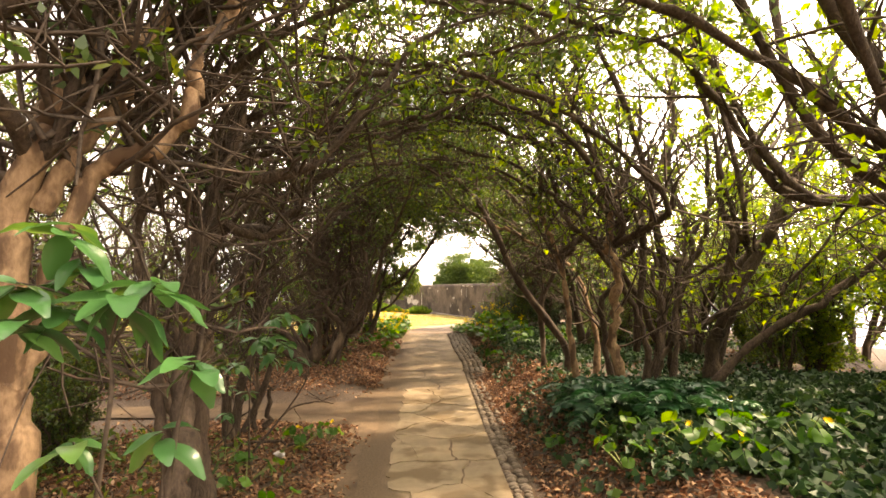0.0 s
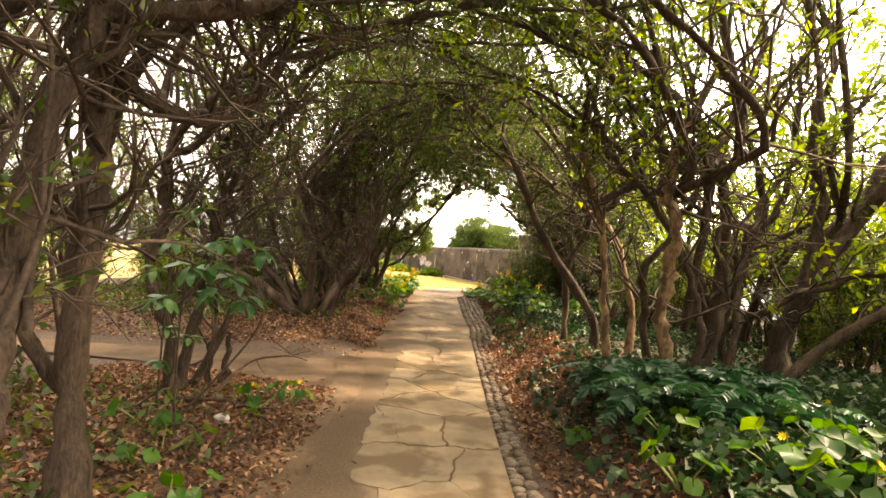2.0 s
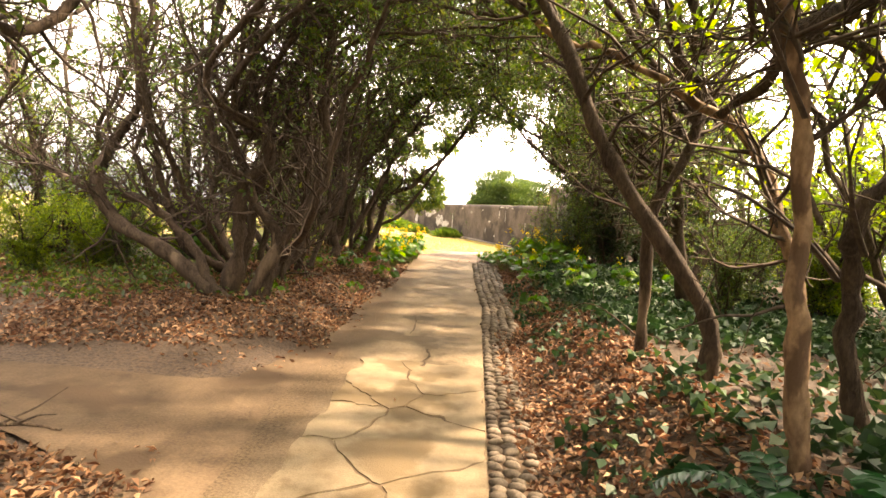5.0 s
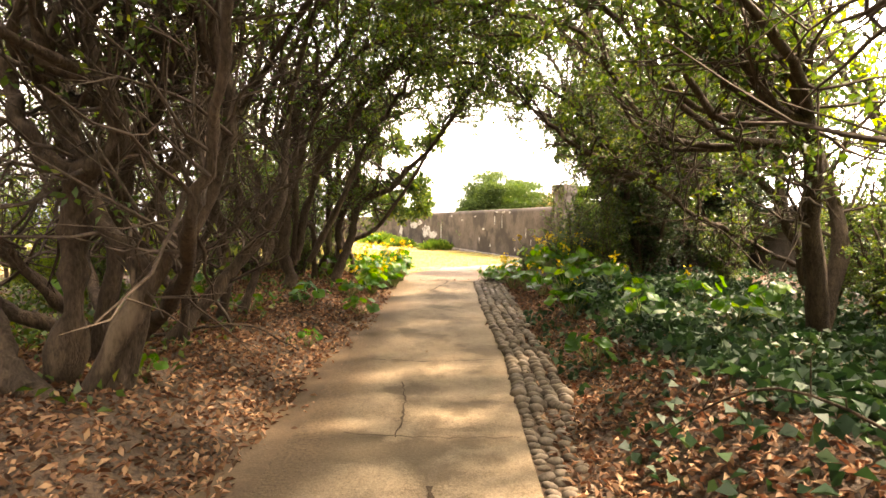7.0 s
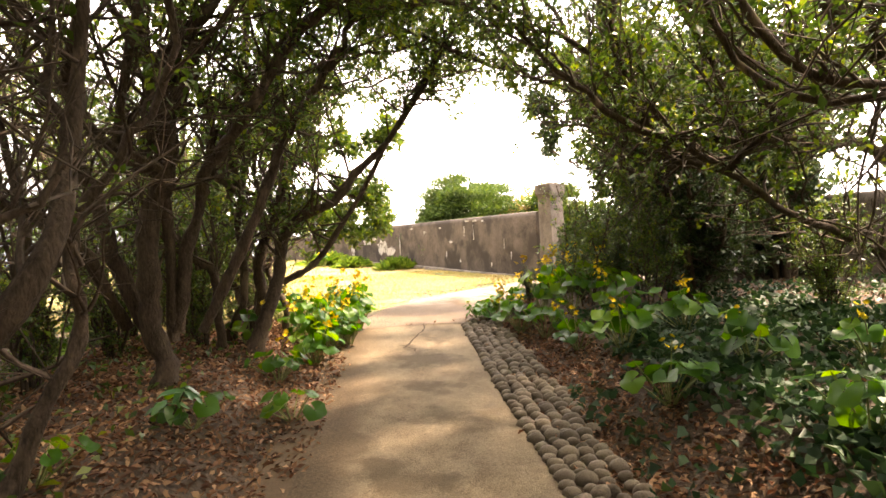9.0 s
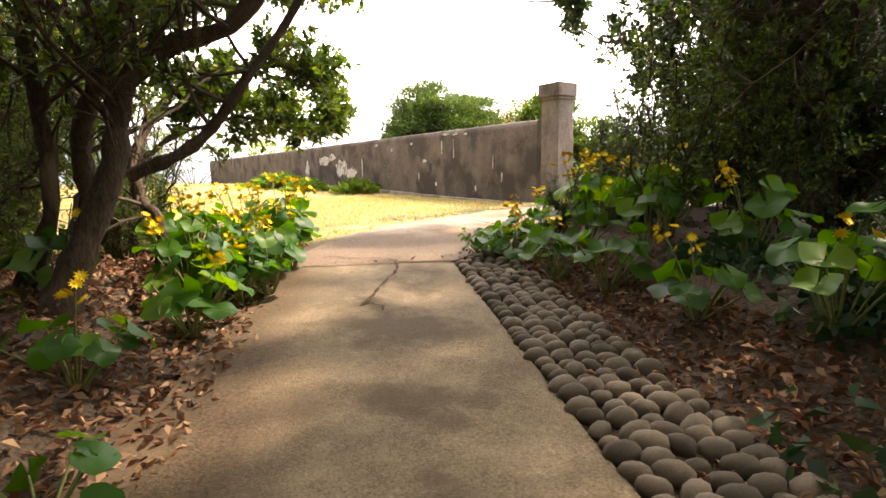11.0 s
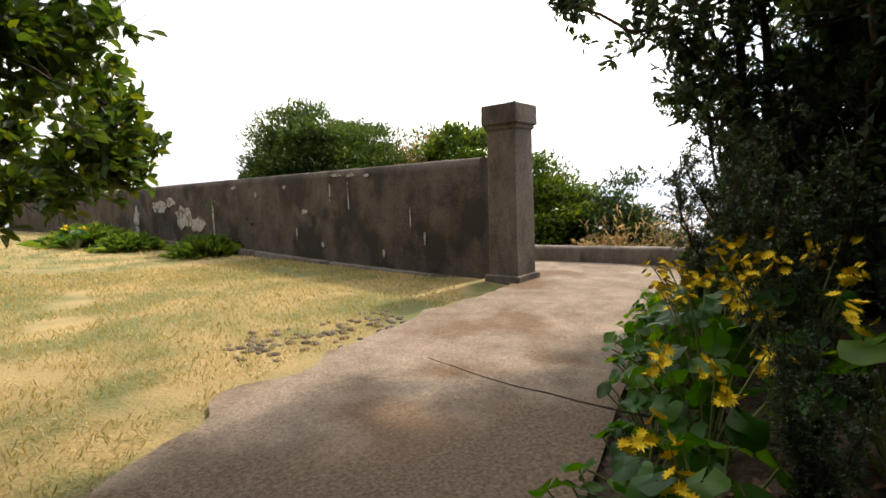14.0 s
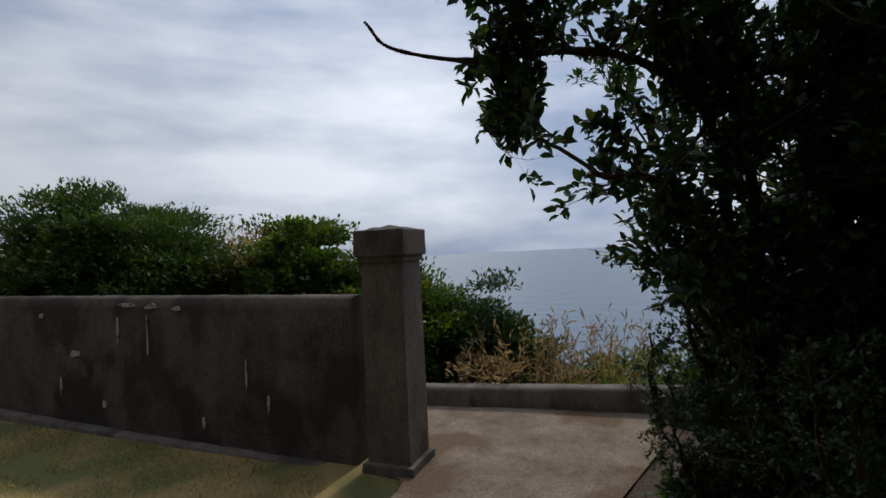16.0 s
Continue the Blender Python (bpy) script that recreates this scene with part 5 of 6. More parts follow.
for k, (x, y, n, s, h, fl) in enumerate((
        (-.95, 5.55, 6, .10, .20, 1), (-1.15, 5.2, 5, .10, .22, 1), (-1.3, 4.1, 4, .12, .16, 0), (-1.6, 4.5, 5, .10, .2, 0), (-1.0, 3.6, 4, .11, .14, 0),
        (1.45, 3.7, 6, .11, .22, 0), (1.9, 3.6, 7, .12, .26, 1), (2.3, 3.8, 6, .12, .24, 0), (2.7, 3.6, 6, .12, .26, 1), (1.6, 4.15, 6, .10, .2, 0), (2.05, 3.3, 7, .13, .25, 1), (3.1, 3.9, 6, .12, .25, 0), (1.25, 4.7, 4, .09, .15, 0), (2.5, 4.1, 5, .11, .2, 1),
        (1.6, 10.6, 6, .11, .25, 0), (2.2, 11.2, 7, .12, .3, 0), (2.9, 10.9, 6, .12, .3, 0), (1.8, 12.2, 6, .13, .3, 1), (2.5, 12.4, 7, .13, .35, 1), (3.2, 12.2, 6, .12, .3, 1), (3.9, 12.0, 6, .12, .3, 0),
        (1.95, 13.2, 6, .14, .34, 1), (2.6, 13.4, 7, .13, .36, 2), (1.75, 13.75, 6, .14, .3, 2), (2.3, 14.1, 8, .14, .42, 2), (1.65, 14.5, 8, .14, .36, 0), (2.05, 14.75, 9, .14, .5, 1), (1.5, 15.0, 8, .13, .36, 1), (1.85, 15.3, 9, .14, .5, 3), (1.35, 15.5, 8, .12, .3, 2),
        (1.6, 15.85, 8, .11, .32, 3), (2.2, 15.7, 9, .13, .55, 4), (2.5, 15.2, 8, .14, .5, 2), (2.0, 16.2, 9, .11, .4, 6), (2.35, 16.5, 9, .12, .5, 9), (2.65, 16.8, 9, .11, .5, 10), (3.05, 17.15, 9, .11, .5, 10), (2.55, 16.25, 9, .11, .55, 8), (3.45, 17.5, 8, .11, .45, 6), (2.9, 16.65, 9, .11, .6, 9), (2.9, 15.8, 7, .13, .45, 3),
        (-.95, 13.6, 6, .12, .28, 1), (-.75, 14.3, 7, .12, .3, 1), (-.95, 14.9, 8, .13, .36, 2), (-.7, 15.3, 8, .12, .32, 3), (-1.2, 15.5, 8, .12, .38, 2), (-.85, 15.9, 7, .11, .32, 4), (-1.4, 14.4, 6, .12, .3, 1), (-1.5, 16.2, 7, .12, .34, 3), (-.7, 12.9, 4, .12, .22, 0), (-1.05, 16.35, 6, .1, .3, 4),
        (-.52, 15.35, 7, .13, .36, 1), (-.48, 15.0, 9, .13, .4, 1), (-.42, 15.65, 10, .13, .46, 2), (-.5, 16.1, 10, .13, .52, 3), (-.62, 16.6, 9, .12, .52, 4), (-.95, 15.2, 9, .13, .44, 1), (-.75, 14.6, 8, .12, .36, 0), (-.58, 15.85, 8, .13, .42, 3), (-.72, 16.35, 8, .13, .44, 4), (-1.0, 16.75, 8, .12, .42, 5), (-.62, 14.9, 7, .13, .34, 1), (-1.45, 16.9, 7, .12, .4, 4), (-1.2, 12.4, 4, .1, .2, 0), (-.9, 11.2, 3, .08, .12, 0), (-1.6, 11.6, 4, .09, .16, 0), (-1.5, 9.6, 3, .08, .12, 0), (-2.9, 13.9, 6, .13, .35, 0), (-3.4, 11.6, 6, .13, .35, 0), (-2.5, 12.0, 5, .12, .3, 0), (-2.6, 28.2, 8, .16, .4, 5))):
    leopard_plant(x, y, n + (7 if y > 15.6 and x > 1.5 else 5 if y > 9 else 2), s * (.55 if y < 9 else .6 if y > 15.6 and x > 1.5 else .62), 300 + k, h * (.65 if y < 9 else .7 if y > 15.6 and x > 1.5 else .85), fl, spread=.1 + s)


# low leafy edge of the bed along the terrace paving
for k, (x, y) in enumerate([(1.15, 15.7), (1.42, 15.98), (1.75, 16.25), (2.05, 16.5), (2.35, 16.75), (2.62, 16.98), (2.74, 17.2), (2.95, 17.36), (3.12, 17.55), (3.36, 17.72), (3.6, 17.95), (3.88, 18.15)]):
    leopard_plant(x, y, 26, .05, 900 + k, .2, 0, spread=.24, label="low clump of small dark green leaves beside the paving")


def frond_mesh(seed, L=.6):
    """Arching fern frond with paired toothed leaflets."""
    r = np.random.default_rng(seed)
    b = Builder()
    n = 24
    u = np.linspace(0, 1, n)
    p = np.stack([u * L * .85, r.normal() * .05 * u ** 2, L * (.75 * u - .72 * u ** 2.2)], 1)
    tube(b, p, np.linspace(.004, .0015, n), 4)
    pos, d, s = [], [], []
    t = unit(np.gradient(p, axis=0))
    for i in range(2, n):
        side = unit(np.cross(t[i], [0, 0, 1.0]))
        for sg in (-1, 1):
            pos.append(p[i])
            d.append(side * sg + t[i] * .45 + np.array([0, 0, -.12]))
            s.append(.115 * L / .6 * math.sin(.35 + 2.6 * u[i] * .95) * (1.0 if i < n - 1 else .6))
    global rng
    keep, rng = rng, r
    leaves(b, pos, d, np.array(s), .40, .2, .15)
    rng = keep
    return b.mesh("frond", M_FERN)


FRONDS = [frond_mesh(s) for s in range(4)]


def fern(x, y, n, s, seed):
    r = random.Random(seed)
    ob = root("fern", (x, y, gz(x, y) - .02), "dark glossy holly fern with arching fronds", "fern", "ferns on the bank")
    for k in range(n):
        f = put("frond", FRONDS[r.randrange(4)], ob)
        q = s * r.uniform(.75, 1.2)
        f.matrix_basis = Euler((r.uniform(-.2, .2), r.uniform(-.45, .25), 2 * math.pi * k / n + r.uniform(-.3, .3))).to_matrix().to_4x4() @ Matrix.Diagonal((q, q, q, 1))
    return ob


for k, (x, y, n, s) in enumerate(((1.72, 4.75, 11, .9), (2.05, 4.95, 12, 1.0), (2.4, 4.75, 12, .95), (1.95, 4.5, 10, .9), (2.35, 4.45, 11, .95), (1.65, 5.15, 10, .8), (2.7, 5.0, 10, .9), (1.6, 5.6, 9, .7), (2.75, 4.55, 9, .8), (1.9, 5.3, 9, .8), (1.55, 4.6, 8, .65))):
    fern(x, y, n, s, 60 + k)


def broad_leaf(seed, L=.12):
    """Thick elliptic leaf with a midrib fold and a drooping tip."""
    r = random.Random(seed)
    n, b = 7, Builder()
    rows = []
    for i in range(n + 1):
        u = i / n
        w = L * .24 * math.sin(math.pi * min(1, u * .93 + .04)) ** .75
        z = -L * (.25 + .15 * r.random()) * u * u
        rows.append([(L * u, w * s, z + abs(s) * w * .22) for s in (-1, -.5, 0, .5, 1)])
    j, i = np.meshgrid(np.arange(n), np.arange(4), indexing="ij")
    k = (j * 5 + i).ravel()
    b.add(rows, np.stack([k, k + 1, k + 6, k + 5], 1))
    return b.mesh("leaf", M_BROAD)


BROAD = [broad_leaf(s) for s in range(5)]


def sapling(ctrl, whorls, leaf_s, seed, label="young sapling with broad glossy green leaves"):
    """A thin stem with side shoots that end in whorls of broad leaves."""
    r = random.Random(seed)
    o = Vector((ctrl[0][0], ctrl[0][1], gz(ctrl[0][0], ctrl[0][1])))
    ob = root("sapling", o, label, "sapling", "saplings")
    p = spline([(o.x, o.y, o.z - .1)] + list(ctrl[1:]), 6) - np.array(o)
    b = Builder()
    tube(b, p, np.linspace(.009, .004, len(p)), 6)
    put("stem", b.mesh("stem", M_TWIG), ob)
    for w in whorls:
        c = Vector(w) - o
        i = int(np.argmin(np.linalg.norm(p - np.array(c), axis=1)))
        i = max(0, i - 3)
        b = Builder()
        u = np.linspace(0, 1, 5)[:, None]
        tube(b, p[i] * (1 - u) + np.array(c) * u + np.array([0, 0, .04]) * u * (1 - u), np.linspace(.005, .003, 5), 5)
        put("shoot", b.mesh("shoot", M_TWIG), ob)
        n = r.randint(6, 8)
        for k in range(n):
            lf = put("leaf", BROAD[r.randrange(5)], ob)
            s = leaf_s * r.uniform(.7, 1.2) / .12
            lf.matrix_basis = Matrix.Translation(c + Vector((0, 0, r.uniform(-.03, .02)))) @ Euler((r.uniform(-.4, .4), r.uniform(-.35, .75), 2 * math.pi * k / n + r.uniform(-.3, .3))).to_matrix().to_4x4() @ Matrix.Diagonal((s, s, s, 1))
    return ob


sapling([(-1.0, 1.5, 0), (-0.86, 1.5, 1.08), (-0.86, 1.5, 1.35), (-0.94, 1.5, 1.59)], [(-0.95, 1.45, 1.69), (-0.94, 1.5, 1.59), (-0.74, 1.5, 1.53), (-0.8, 1.45, 1.49), (-0.99, 1.5, 1.46), (-1.02, 1.4, 1.43), (-1.08, 1.45, 1.54)], .15, 71)
sapling([(-.75, 1.45, 0), (-0.66, 1.45, 1), (-0.62, 1.45, 1.27)], [(-0.68, 1.45, 1.13), (-0.91, 1.45, 1.12), (-0.6, 1.45, 1.32)], .13, 72)
sapling([(-1.35, 4.35, 0), (-1.35, 4.3, .6), (-1.3, 4.2, 1.1)], [(-1.25, 4.15, 1.15), (-1.4, 4.2, .95), (-1.15, 4.25, 1.3)], .12, 73)
sapling([(-1.75, 4.9, 0), (-1.7, 4.8, .7), (-1.65, 4.7, 1.3)], [(-1.6, 4.65, 1.3), (-1.75, 4.7, 1.1), (-1.55, 4.7, 1.5), (-1.7, 4.6, .9)], .11, 74)
sapling([(-1.5, 12.4, 0), (-1.3, 12.3, .4), (-1.15, 12.2, .6)], [(-1.15, 12.2, .62), (-1.3, 12.3, .5)], .12, 75)
sapling([(-1.5, 4.45, 0), (-0.96, 4.5, 0.76), (-0.98, 4.5, 1.11)], [(-1.1, 4.4, 1.34), (-0.95, 4.5, 1.28), (-1.11, 4.45, 1.1), (-1.23, 4.4, 1.01), (-1.03, 4.5, 0.96), (-1.21, 4.3, 1.17)], .13, 76)
sapling([(-2.0, 4.9, 0), (-1.67, 4.9, 0.32), (-1.7, 4.9, 0.67)], [(-1.73, 4.9, 0.67), (-1.56, 4.9, 0.61), (-1.69, 4.8, 0.46)], .11, 77)



# ---- ground cover ----
def litter(name, areas, leaf, material, label, category, tilt=.5, lift=.0, width=.45, seed=5):
    """Many loose leaves lying over stretches of the ground."""
    r = np.random.default_rng(seed)
    P = []
    for x0, x1, y0, y1, n in areas:
        for x, y in zip(r.uniform(x0, x1, n), r.uniform(y0, y1, n)):
            if (-.62 if y < 12 else -.42) + .12 * noise.noise((x, y * 2, 0)) < x < right_edge(min(y, 15.6)) + .14 and y < 15.7:
                if r.uniform() > .035:
                    continue
            if -8 < x < -.5 and np.interp(x, [-2.3, -.9], [6.7, 6.2]) < y < np.interp(x, [-3.2, -1.5, -.9], [7.7, 7.95, 8.5]) + .15 * noise.noise((x * 3, y * 3, 4)) and r.uniform() > .06:
                continue
            P.append((x, y, gz(x, y) - .022 + lift + abs(r.normal()) * .014))
    P = np.array(P)
    n = len(P)
    b = Builder()
    d = r.normal(size=(n, 3)) * np.array([1, 1, tilt])
    leaves(b, P, d, leaf, width, .45, .25, kite=True)
    return tagged(put(name, b.mesh(name, material)), label, category, kind="stuff")


litter("leaf_litter", [(-3, -.45, 2.5, 6.6, 17000), (-3, -.45, 7.7, 16.9, 30000), (-6, -2.5, 7.7, 11, 7000), (.95, 1.9, 2.5, 16, 20000), (1.9, 6, 4, 16, 5000), (-.8, 1.3, 2, 16, 1500), (-8, -3, 2, 15, 5000)], .052, M_LITTER, "brown and reddish fallen leaves", "leaf litter")
litter("ivy_cover", [(3.5, 7.0, 9.5, 15.5, 2600), (2.0, 5.6, 2.2, 6.2, 11000), (1.5, 2.6, 3.2, 4.8, 1500), (1.15, 1.8, 3.2, 7.0, 420), (1.7, 4.5, 5.0, 7.5, 900), (2.0, 4.5, 7.8, 14.5, 7500), (1.85, 2.4, 8.2, 13.5, 1500), (1.3, 1.8, 8, 13, 300), (3.0, 5, 6, 10, 900)], .072, M_IVY, "dark ivy and creepers covering the bank", "ground cover", 1.0, .05, .8, 6)
litter("left_weeds", [(-3.2, -1.0, 2.0, 5.6, 700), (-3.5, -1.3, 8.9, 14.5, 800), (-6, -2.5, 8.5, 13, 3500), (-5.5, -2.6, -1, 5.5, 2500)], .07, M_LEAF, "small green weeds among fallen leaves", "weeds", 1.2, .05, .5, 8)


def grass(name, n, area, h, material, label, seed, inside):
    r = np.random.default_rng(seed)
    x, y = r.uniform(area[0], area[1], n), r.uniform(area[2], area[3], n)
    P = np.array([(a, c, gz(a, c) - .035) for a, c in zip(x, y) if inside(a, c)])
    m = len(P)
    d = r.normal(size=(m, 3)) * np.array([.5, .5, 0]) + np.array([0, 0, .75])
    b = Builder()
    leaves(b, P, d, h, .12, .1, .2, kite=True)
    return tagged(put(name, b.mesh(name, material)), label, "grass", kind="stuff")


def on_lawn(x, y):
    if beyond(x, y) > -.28:
        return False
    e = np.interp(y, [16.0, 16.3, 17.1, 17.8, 18.5, 19.15, 19.6, 20.2], [-.9, -.42, -.27, .18, .95, 1.9, 2.6, 2.9])
    return x < e + .25 * noise.noise((x * 2, y * 2, 7)) and noise.noise((x * 1.3, y * 1.3, 2)) > -.38 and y > 16.9 + .5 * noise.noise((x, 3, 3))


grass("lawn_grass", 95000, (-6, 3.2, 16.1, 24), .05, M_GRASS, "short dry yellow-green lawn grass", 31, on_lawn)
grass("lawn_grass", 22000, (-14, 1.5, 22, 36), .09, M_GRASS, "dry lawn grass near the wall", 32, on_lawn)


def tuft(x, y, rad, h, n, seed, label):
    r = np.random.default_rng(seed)
    ob = root("grass_tuft", (x, y, gz(x, y) - .03), label, "grass", "tufts by the wall")
    b = Builder()
    o = r.normal(size=(n, 3)) * np.array([rad * .45, rad * .45, 0])
    d = o * 1.2 / rad + r.normal(size=(n, 3)) * .35 + np.array([0, 0, 1.1])
    leaves(b, o, d, h, .09, .1, .35)
    tagged(put("foliage", b.mesh("foliage", M_TUFT), ob), kind="stuff")


tuft(.05, 25.6, .32, .36, 900, 1, "green clump of strappy leaves on the lawn")
tuft(-1.5, 27.6, .3, .36, 700, 2, "green clump of strappy leaves by the wall")
tuft(-2.6, 29.2, .5, .5, 700, 3, "leafy green clump beside the wall")

# ---- cobbles, slabs ----


def stone_mesh(seed):
    """A water-worn oval stone, half sunk."""
    bm = bmesh.new()
    bmesh.ops.create_icosphere(bm, subdivisions=2, radius=1)
    for v in bm.verts:
        q = v.co.normalized()
        v.co = q * (1 + .13 * noise.noise(q * 1.3 + Vector((seed * 7.1, 0, 0))))
    me = bpy.data.meshes.new("cobble")
    bm.to_mesh(me)
    bm.free()
    for f in me.polygons:
        f.use_smooth = True
    return me


STONES = [stone_mesh(s) for s in range(6)]
for s in STONES:
    s.materials.append(M_STONE)
bed = strip("cobble_border", [((right_edge(y) + .004, y), (right_edge(y) + cobble_width(y), y)) for y in np.arange(-5, 15.9, .3)], -.018, M_SOIL, 3)
tagged(bed, "border of rounded cobbles set beside the path", "cobble border", kind="structure")
far_stones = Builder()
count = 0
qr = random.Random(12)
y = 1.5
rows_ = []
while y < 15.75:
    pitch = .078 if y > 9.8 else .074
    x, col = right_edge(y) + .045, 0
    end = right_edge(y) + cobble_width(y)
    if y > 15.45:
        x += (y - 15.45) * .5
    while x < end:
        rows_.append((x + qr.uniform(-.012, .012), y + qr.uniform(-.02, .02) + (pitch / 2 if col % 2 else 0), pitch))
        x += (.104 if y > 9.8 else .09) * qr.uniform(.88, 1.08)
        col += 1
    y += pitch
for x, y, pitch in rows_:
    s = qr.uniform(.74, 1.2) * (1 if y > 9.8 else .8)
    m = Matrix.Translation((x, y, gz(min(x, 1.2), y) + (.004 if y > 9.8 else -.014))) @ Euler((qr.uniform(-.3, .3), qr.uniform(-.25, .25), qr.uniform(-.45, .45))).to_matrix().to_4x4() @ Matrix.Diagonal((.058 * s, .039 * s, .043 * s * (1 if y > 9.8 else .72), 1))
    if y > 11.6 and count < 300:
        ob = put("cobble", STONES[qr.randrange(6)], bed)
        ob.matrix_basis = m
        count += 1
    else:
        me = STONES[qr.randrange(6)]
        v = np.array([m @ p.co for p in me.vertices])
        f = np.array([(*p.vertices, p.vertices[2]) for p in me.polygons])
        far_stones.add(v, f)
me = far_stones.mesh("cobbles", M_STONE_J)
tagged(put("cobbles", me, bed), kind="stuff")



def stick(ctrl, r0, label, name="fallen_branch", twigs=3, seed=1):
    """A dead branch lying on the ground with short side twigs."""
    q = np.random.default_rng(seed)
    o = Vector((ctrl[0][0], ctrl[0][1], gz(ctrl[0][0], ctrl[0][1])))
    ob = root(name, o, label, "branch")
    c = [(x, y_, gz(x, y_) + h) for x, y_, h in ctrl]
    p = spline(c, 6) - np.array(o)
    p = p + q.normal(size=p.shape) * r0 * .3
    b = Builder()
    tube(b, p, np.linspace(r0, r0 * .4, len(p)), 6)
    put("limb", b.mesh("limb", M_BARK), ob)
    for k in range(twigs):
        i = int(q.uniform(.3, .95) * (len(p) - 1))
        b = Builder()
        d = unit(q.normal(size=3) + np.array([0, 0, .5])) * q.uniform(.12, .3)
        tube(b, np.array([p[i], p[i] + d * .5, p[i] + d + q.normal(size=3) * .03]), np.array([r0 * .4, r0 * .3, r0 * .15]), 4)
        put("twig", b.mesh("twig", M_TWIG), ob)
    return ob


stick([(-1.5, 5.3, .0), (-1.35, 5.6, .22), (-1.1, 5.85, .3), (-.95, 5.95, .27)], .014, "broken bare branch leaning over the verge", seed=1, twigs=5)
stick([(-1.75, 4.95, .02), (-1.4, 5.05, .03), (-1.05, 5.1, .02)], .022, "short fallen branch on the leaf litter", seed=2)
stick([(-1.6, 5.7, -.05), (-1.6, 5.72, .25), (-1.57, 5.7, .46)], .04, "broken tree stump beside the path", "stump", 1, 3)
stick([(-1.9, 10.4, .02), (-1.3, 10.7, .1), (-.9, 10.9, .03)], .015, "dead twig lying on fallen leaves", seed=4)
stick([(1.9, 7.7, .02), (1.6, 8.3, .35), (1.35, 8.9, .1)], .008, "thin pale dead twig over the bank", seed=5, twigs=6)
stick([(2.1, 15.9, .02), (1.8, 17.2, .06), (1.55, 17.9, .02)], .006, "long thin twig lying on the pavement", seed=6, twigs=0)
stick([(4.2, 12.6, .3), (3.6, 12.9, .9), (2.8, 13.2, .8)], .012, "grey dead branch hanging over the plants", seed=7, twigs=5)
rock = bmesh.new()
bmesh.ops.create_icosphere(rock, subdivisions=3, radius=1)
for v in rock.verts:
    v.co = Vector((v.co.x * .055, v.co.y * .04, v.co.z * .035)) * (1 + .15 * noise.noise(v.co * 1.5))
tagged(part("stone", rock, M_PATCH), "small pale stone on the leaf litter", "stone").matrix_basis = Matrix.Translation((-1.22, 4.75, gz(-1.22, 4.75) + .01))

# pebbles set in the lawn
pr = random.Random(77)
pebbles = root("pebble_patch", (.95, 18.95, gz(.95, 18.95)), "patch of small grey stones set in the lawn", "stones")
for k in range(110):
    u, w = pr.uniform(-.65, .85), pr.gauss(0, .15)
    ob = put("stone", STONES[pr.randrange(6)], pebbles)
    s = pr.uniform(.6, 1.1)
    px_, py_ = u, w + .15 * u
    ob.matrix_basis = Matrix.Translation((px_, py_, gz(.95 + px_, 18.95 + py_) - gz(.95, 18.95) - .034)) @ Euler((0, 0, pr.uniform(0, 3))).to_matrix().to_4x4() @ Matrix.Diagonal((.046 * s, .032 * s, .028 * s, 1))


def clip(poly, px_, py_, nx, ny):
    """The part of a convex polygon on the inner side of a line."""
    out_ = []
    for i in range(len(poly)):
        a, b = poly[i - 1], poly[i]
        da, db = (a[0] - px_) * nx + (a[1] - py_) * ny, (b[0] - px_) * nx + (b[1] - py_) * ny
        if (da < 0) != (db < 0):
            u = da / (da - db)
            out_.append((a[0] + (b[0] - a[0]) * u, a[1] + (b[1] - a[1]) * u))
        if db <= 0:
            out_.append(b)
    return out_


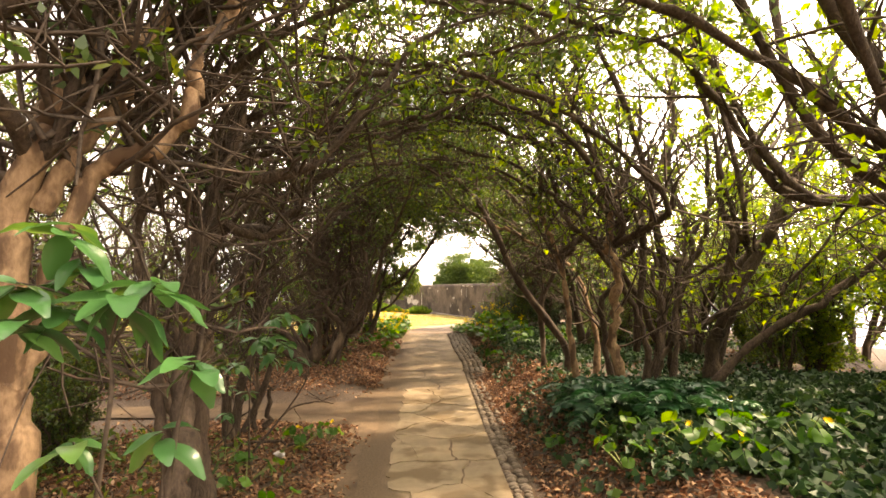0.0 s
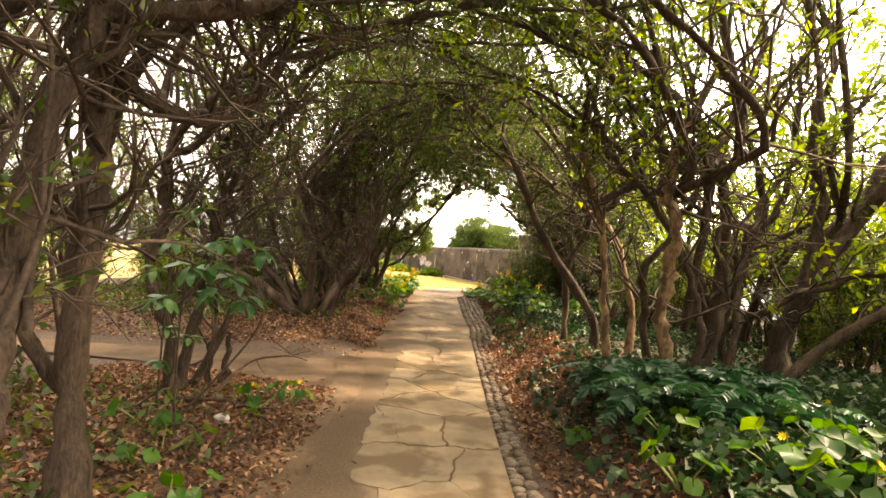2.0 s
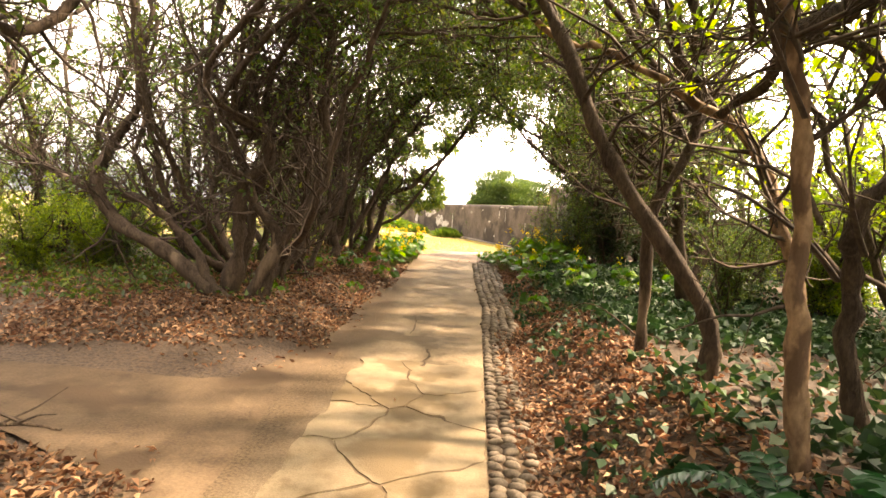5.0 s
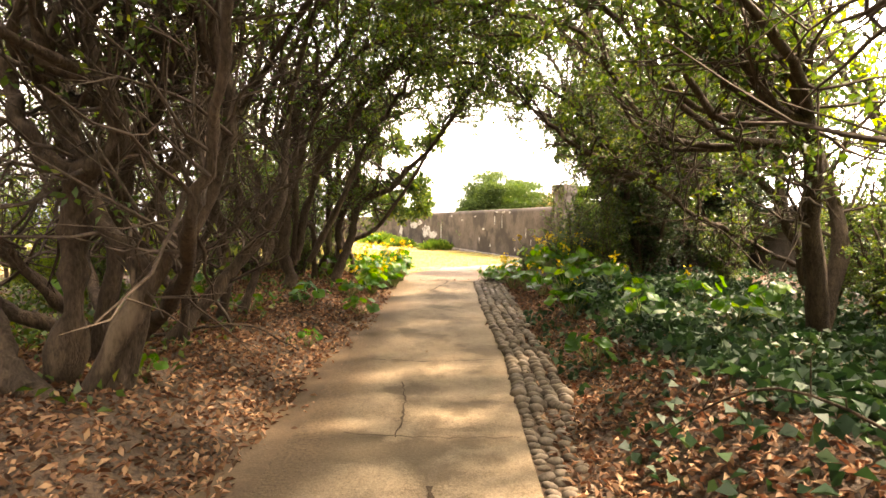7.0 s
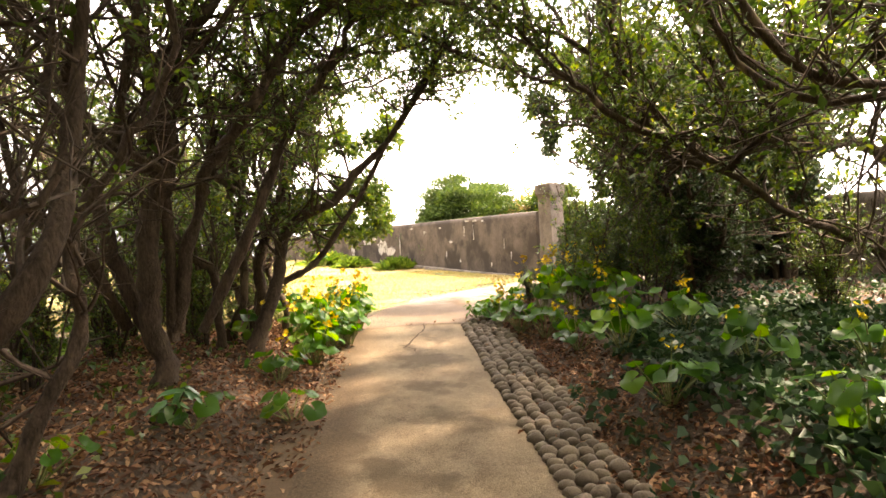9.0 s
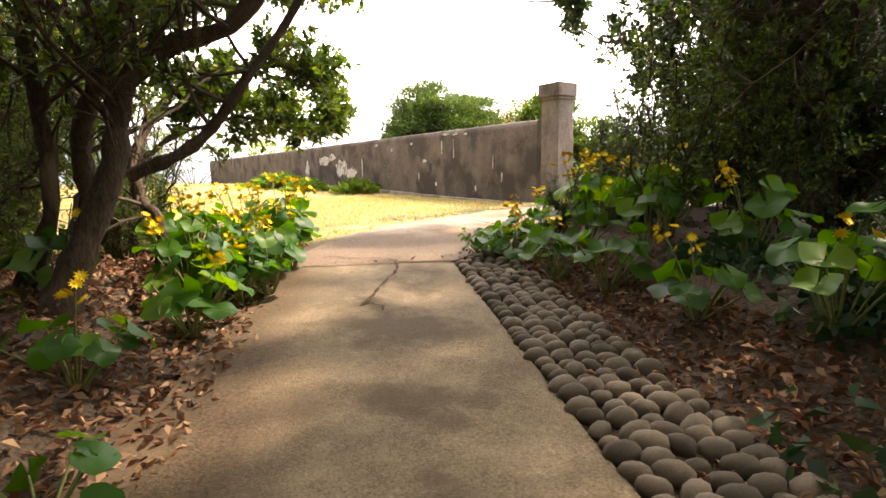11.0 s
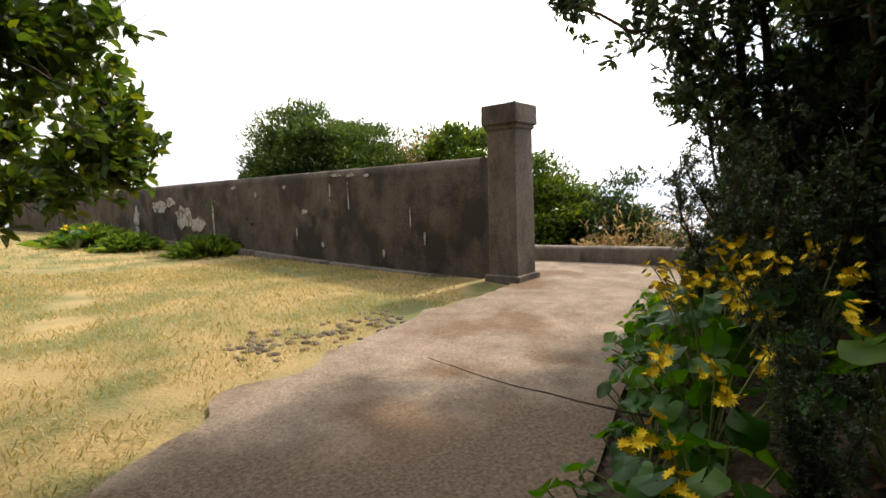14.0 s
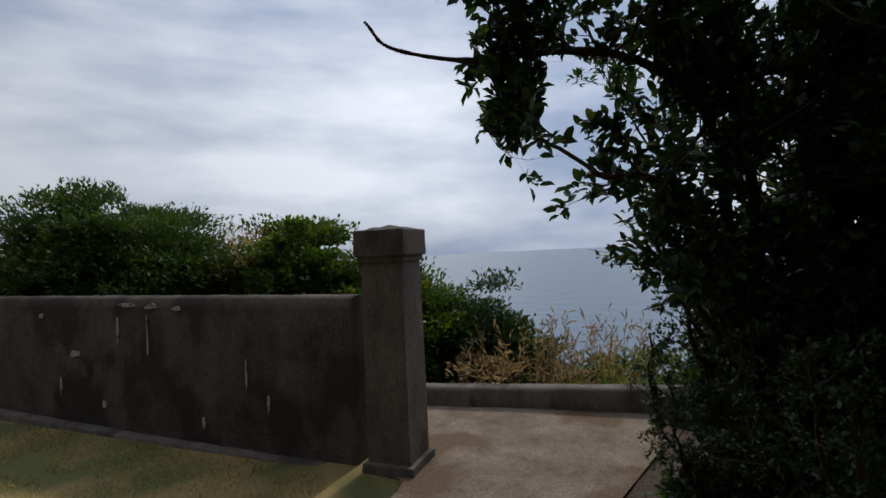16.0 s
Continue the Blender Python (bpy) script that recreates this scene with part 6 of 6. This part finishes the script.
# the broken stretch of the path: slab pieces with dirt between them
sr_ = random.Random(5)
seeds = []
while len(seeds) < 22:
    p = (sr_.uniform(-.3, .78), sr_.uniform(2.6, 8.2))
    if all(math.hypot((p[0] - q[0]) * 1.25, p[1] - q[1]) > .38 for q in seeds):
        seeds.append(p)
for i, (x, y) in enumerate(seeds):
    poly = [(-.3, 2.4), (.71, 2.4), (.80, 8.3), (-.2, 8.3)]
    gap = sr_.uniform(.001, .008)
    for j, (a, b) in enumerate(seeds):
        if j != i and math.hypot(a - x, b - y) < 1.6:
            d = math.hypot(a - x, b - y)
            nx, ny = (a - x) / d, (b - y) / d
            poly = clip(poly, (x + a) / 2 - nx * gap, (y + b) / 2 - ny * gap, nx, ny)
    if len(poly) < 3 or sr_.random() < (.35 if x < -.05 else 0):
        continue
    ring = []
    for k in range(len(poly)):
        a, b = poly[k], poly[(k + 1) % len(poly)]
        n = max(1, int(math.hypot(b[0] - a[0], b[1] - a[1]) / .055))
        for t in range(n):
            u = t / n
            cx_, cy_ = a[0] + (b[0] - a[0]) * u, a[1] + (b[1] - a[1]) * u
            jx, jy = (.075 * noise.noise((cx_ * 4, cy_ * 4, o_)) + .03 * noise.noise((cx_ * 13, cy_ * 13, o_)) + sr_.uniform(-.005, .005) for o_ in (11, 23))
            sh = .11 * max(0, noise.noise((cx_ * 2.6, cy_ * 2.6, 41)) - .12)
            cx_, cy_ = cx_ + jx, cy_ + jy
            ring.append((min(cx_ + (x - cx_) * sh, right_edge(cy_) - .006), cy_ + (y - cy_) * sh))
    bm = bmesh.new()
    lo_ = [bm.verts.new((a, b, base_z(b) - .01)) for a, b in ring]
    hi_ = [bm.verts.new((a + (x - a) * .012, b + (y - b) * .012, base_z(b) + .009 + .0007 * (i % 3))) for a, b in ring]
    bm.faces.new(hi_)
    for k in range(len(ring)):
        bm.faces.new((lo_[k], lo_[(k + 1) % len(ring)], hi_[(k + 1) % len(ring)], hi_[k]))
    bmesh.ops.recalc_face_normals(bm, faces=bm.faces)
    part("slab_piece", bm, M_SLAB, path)
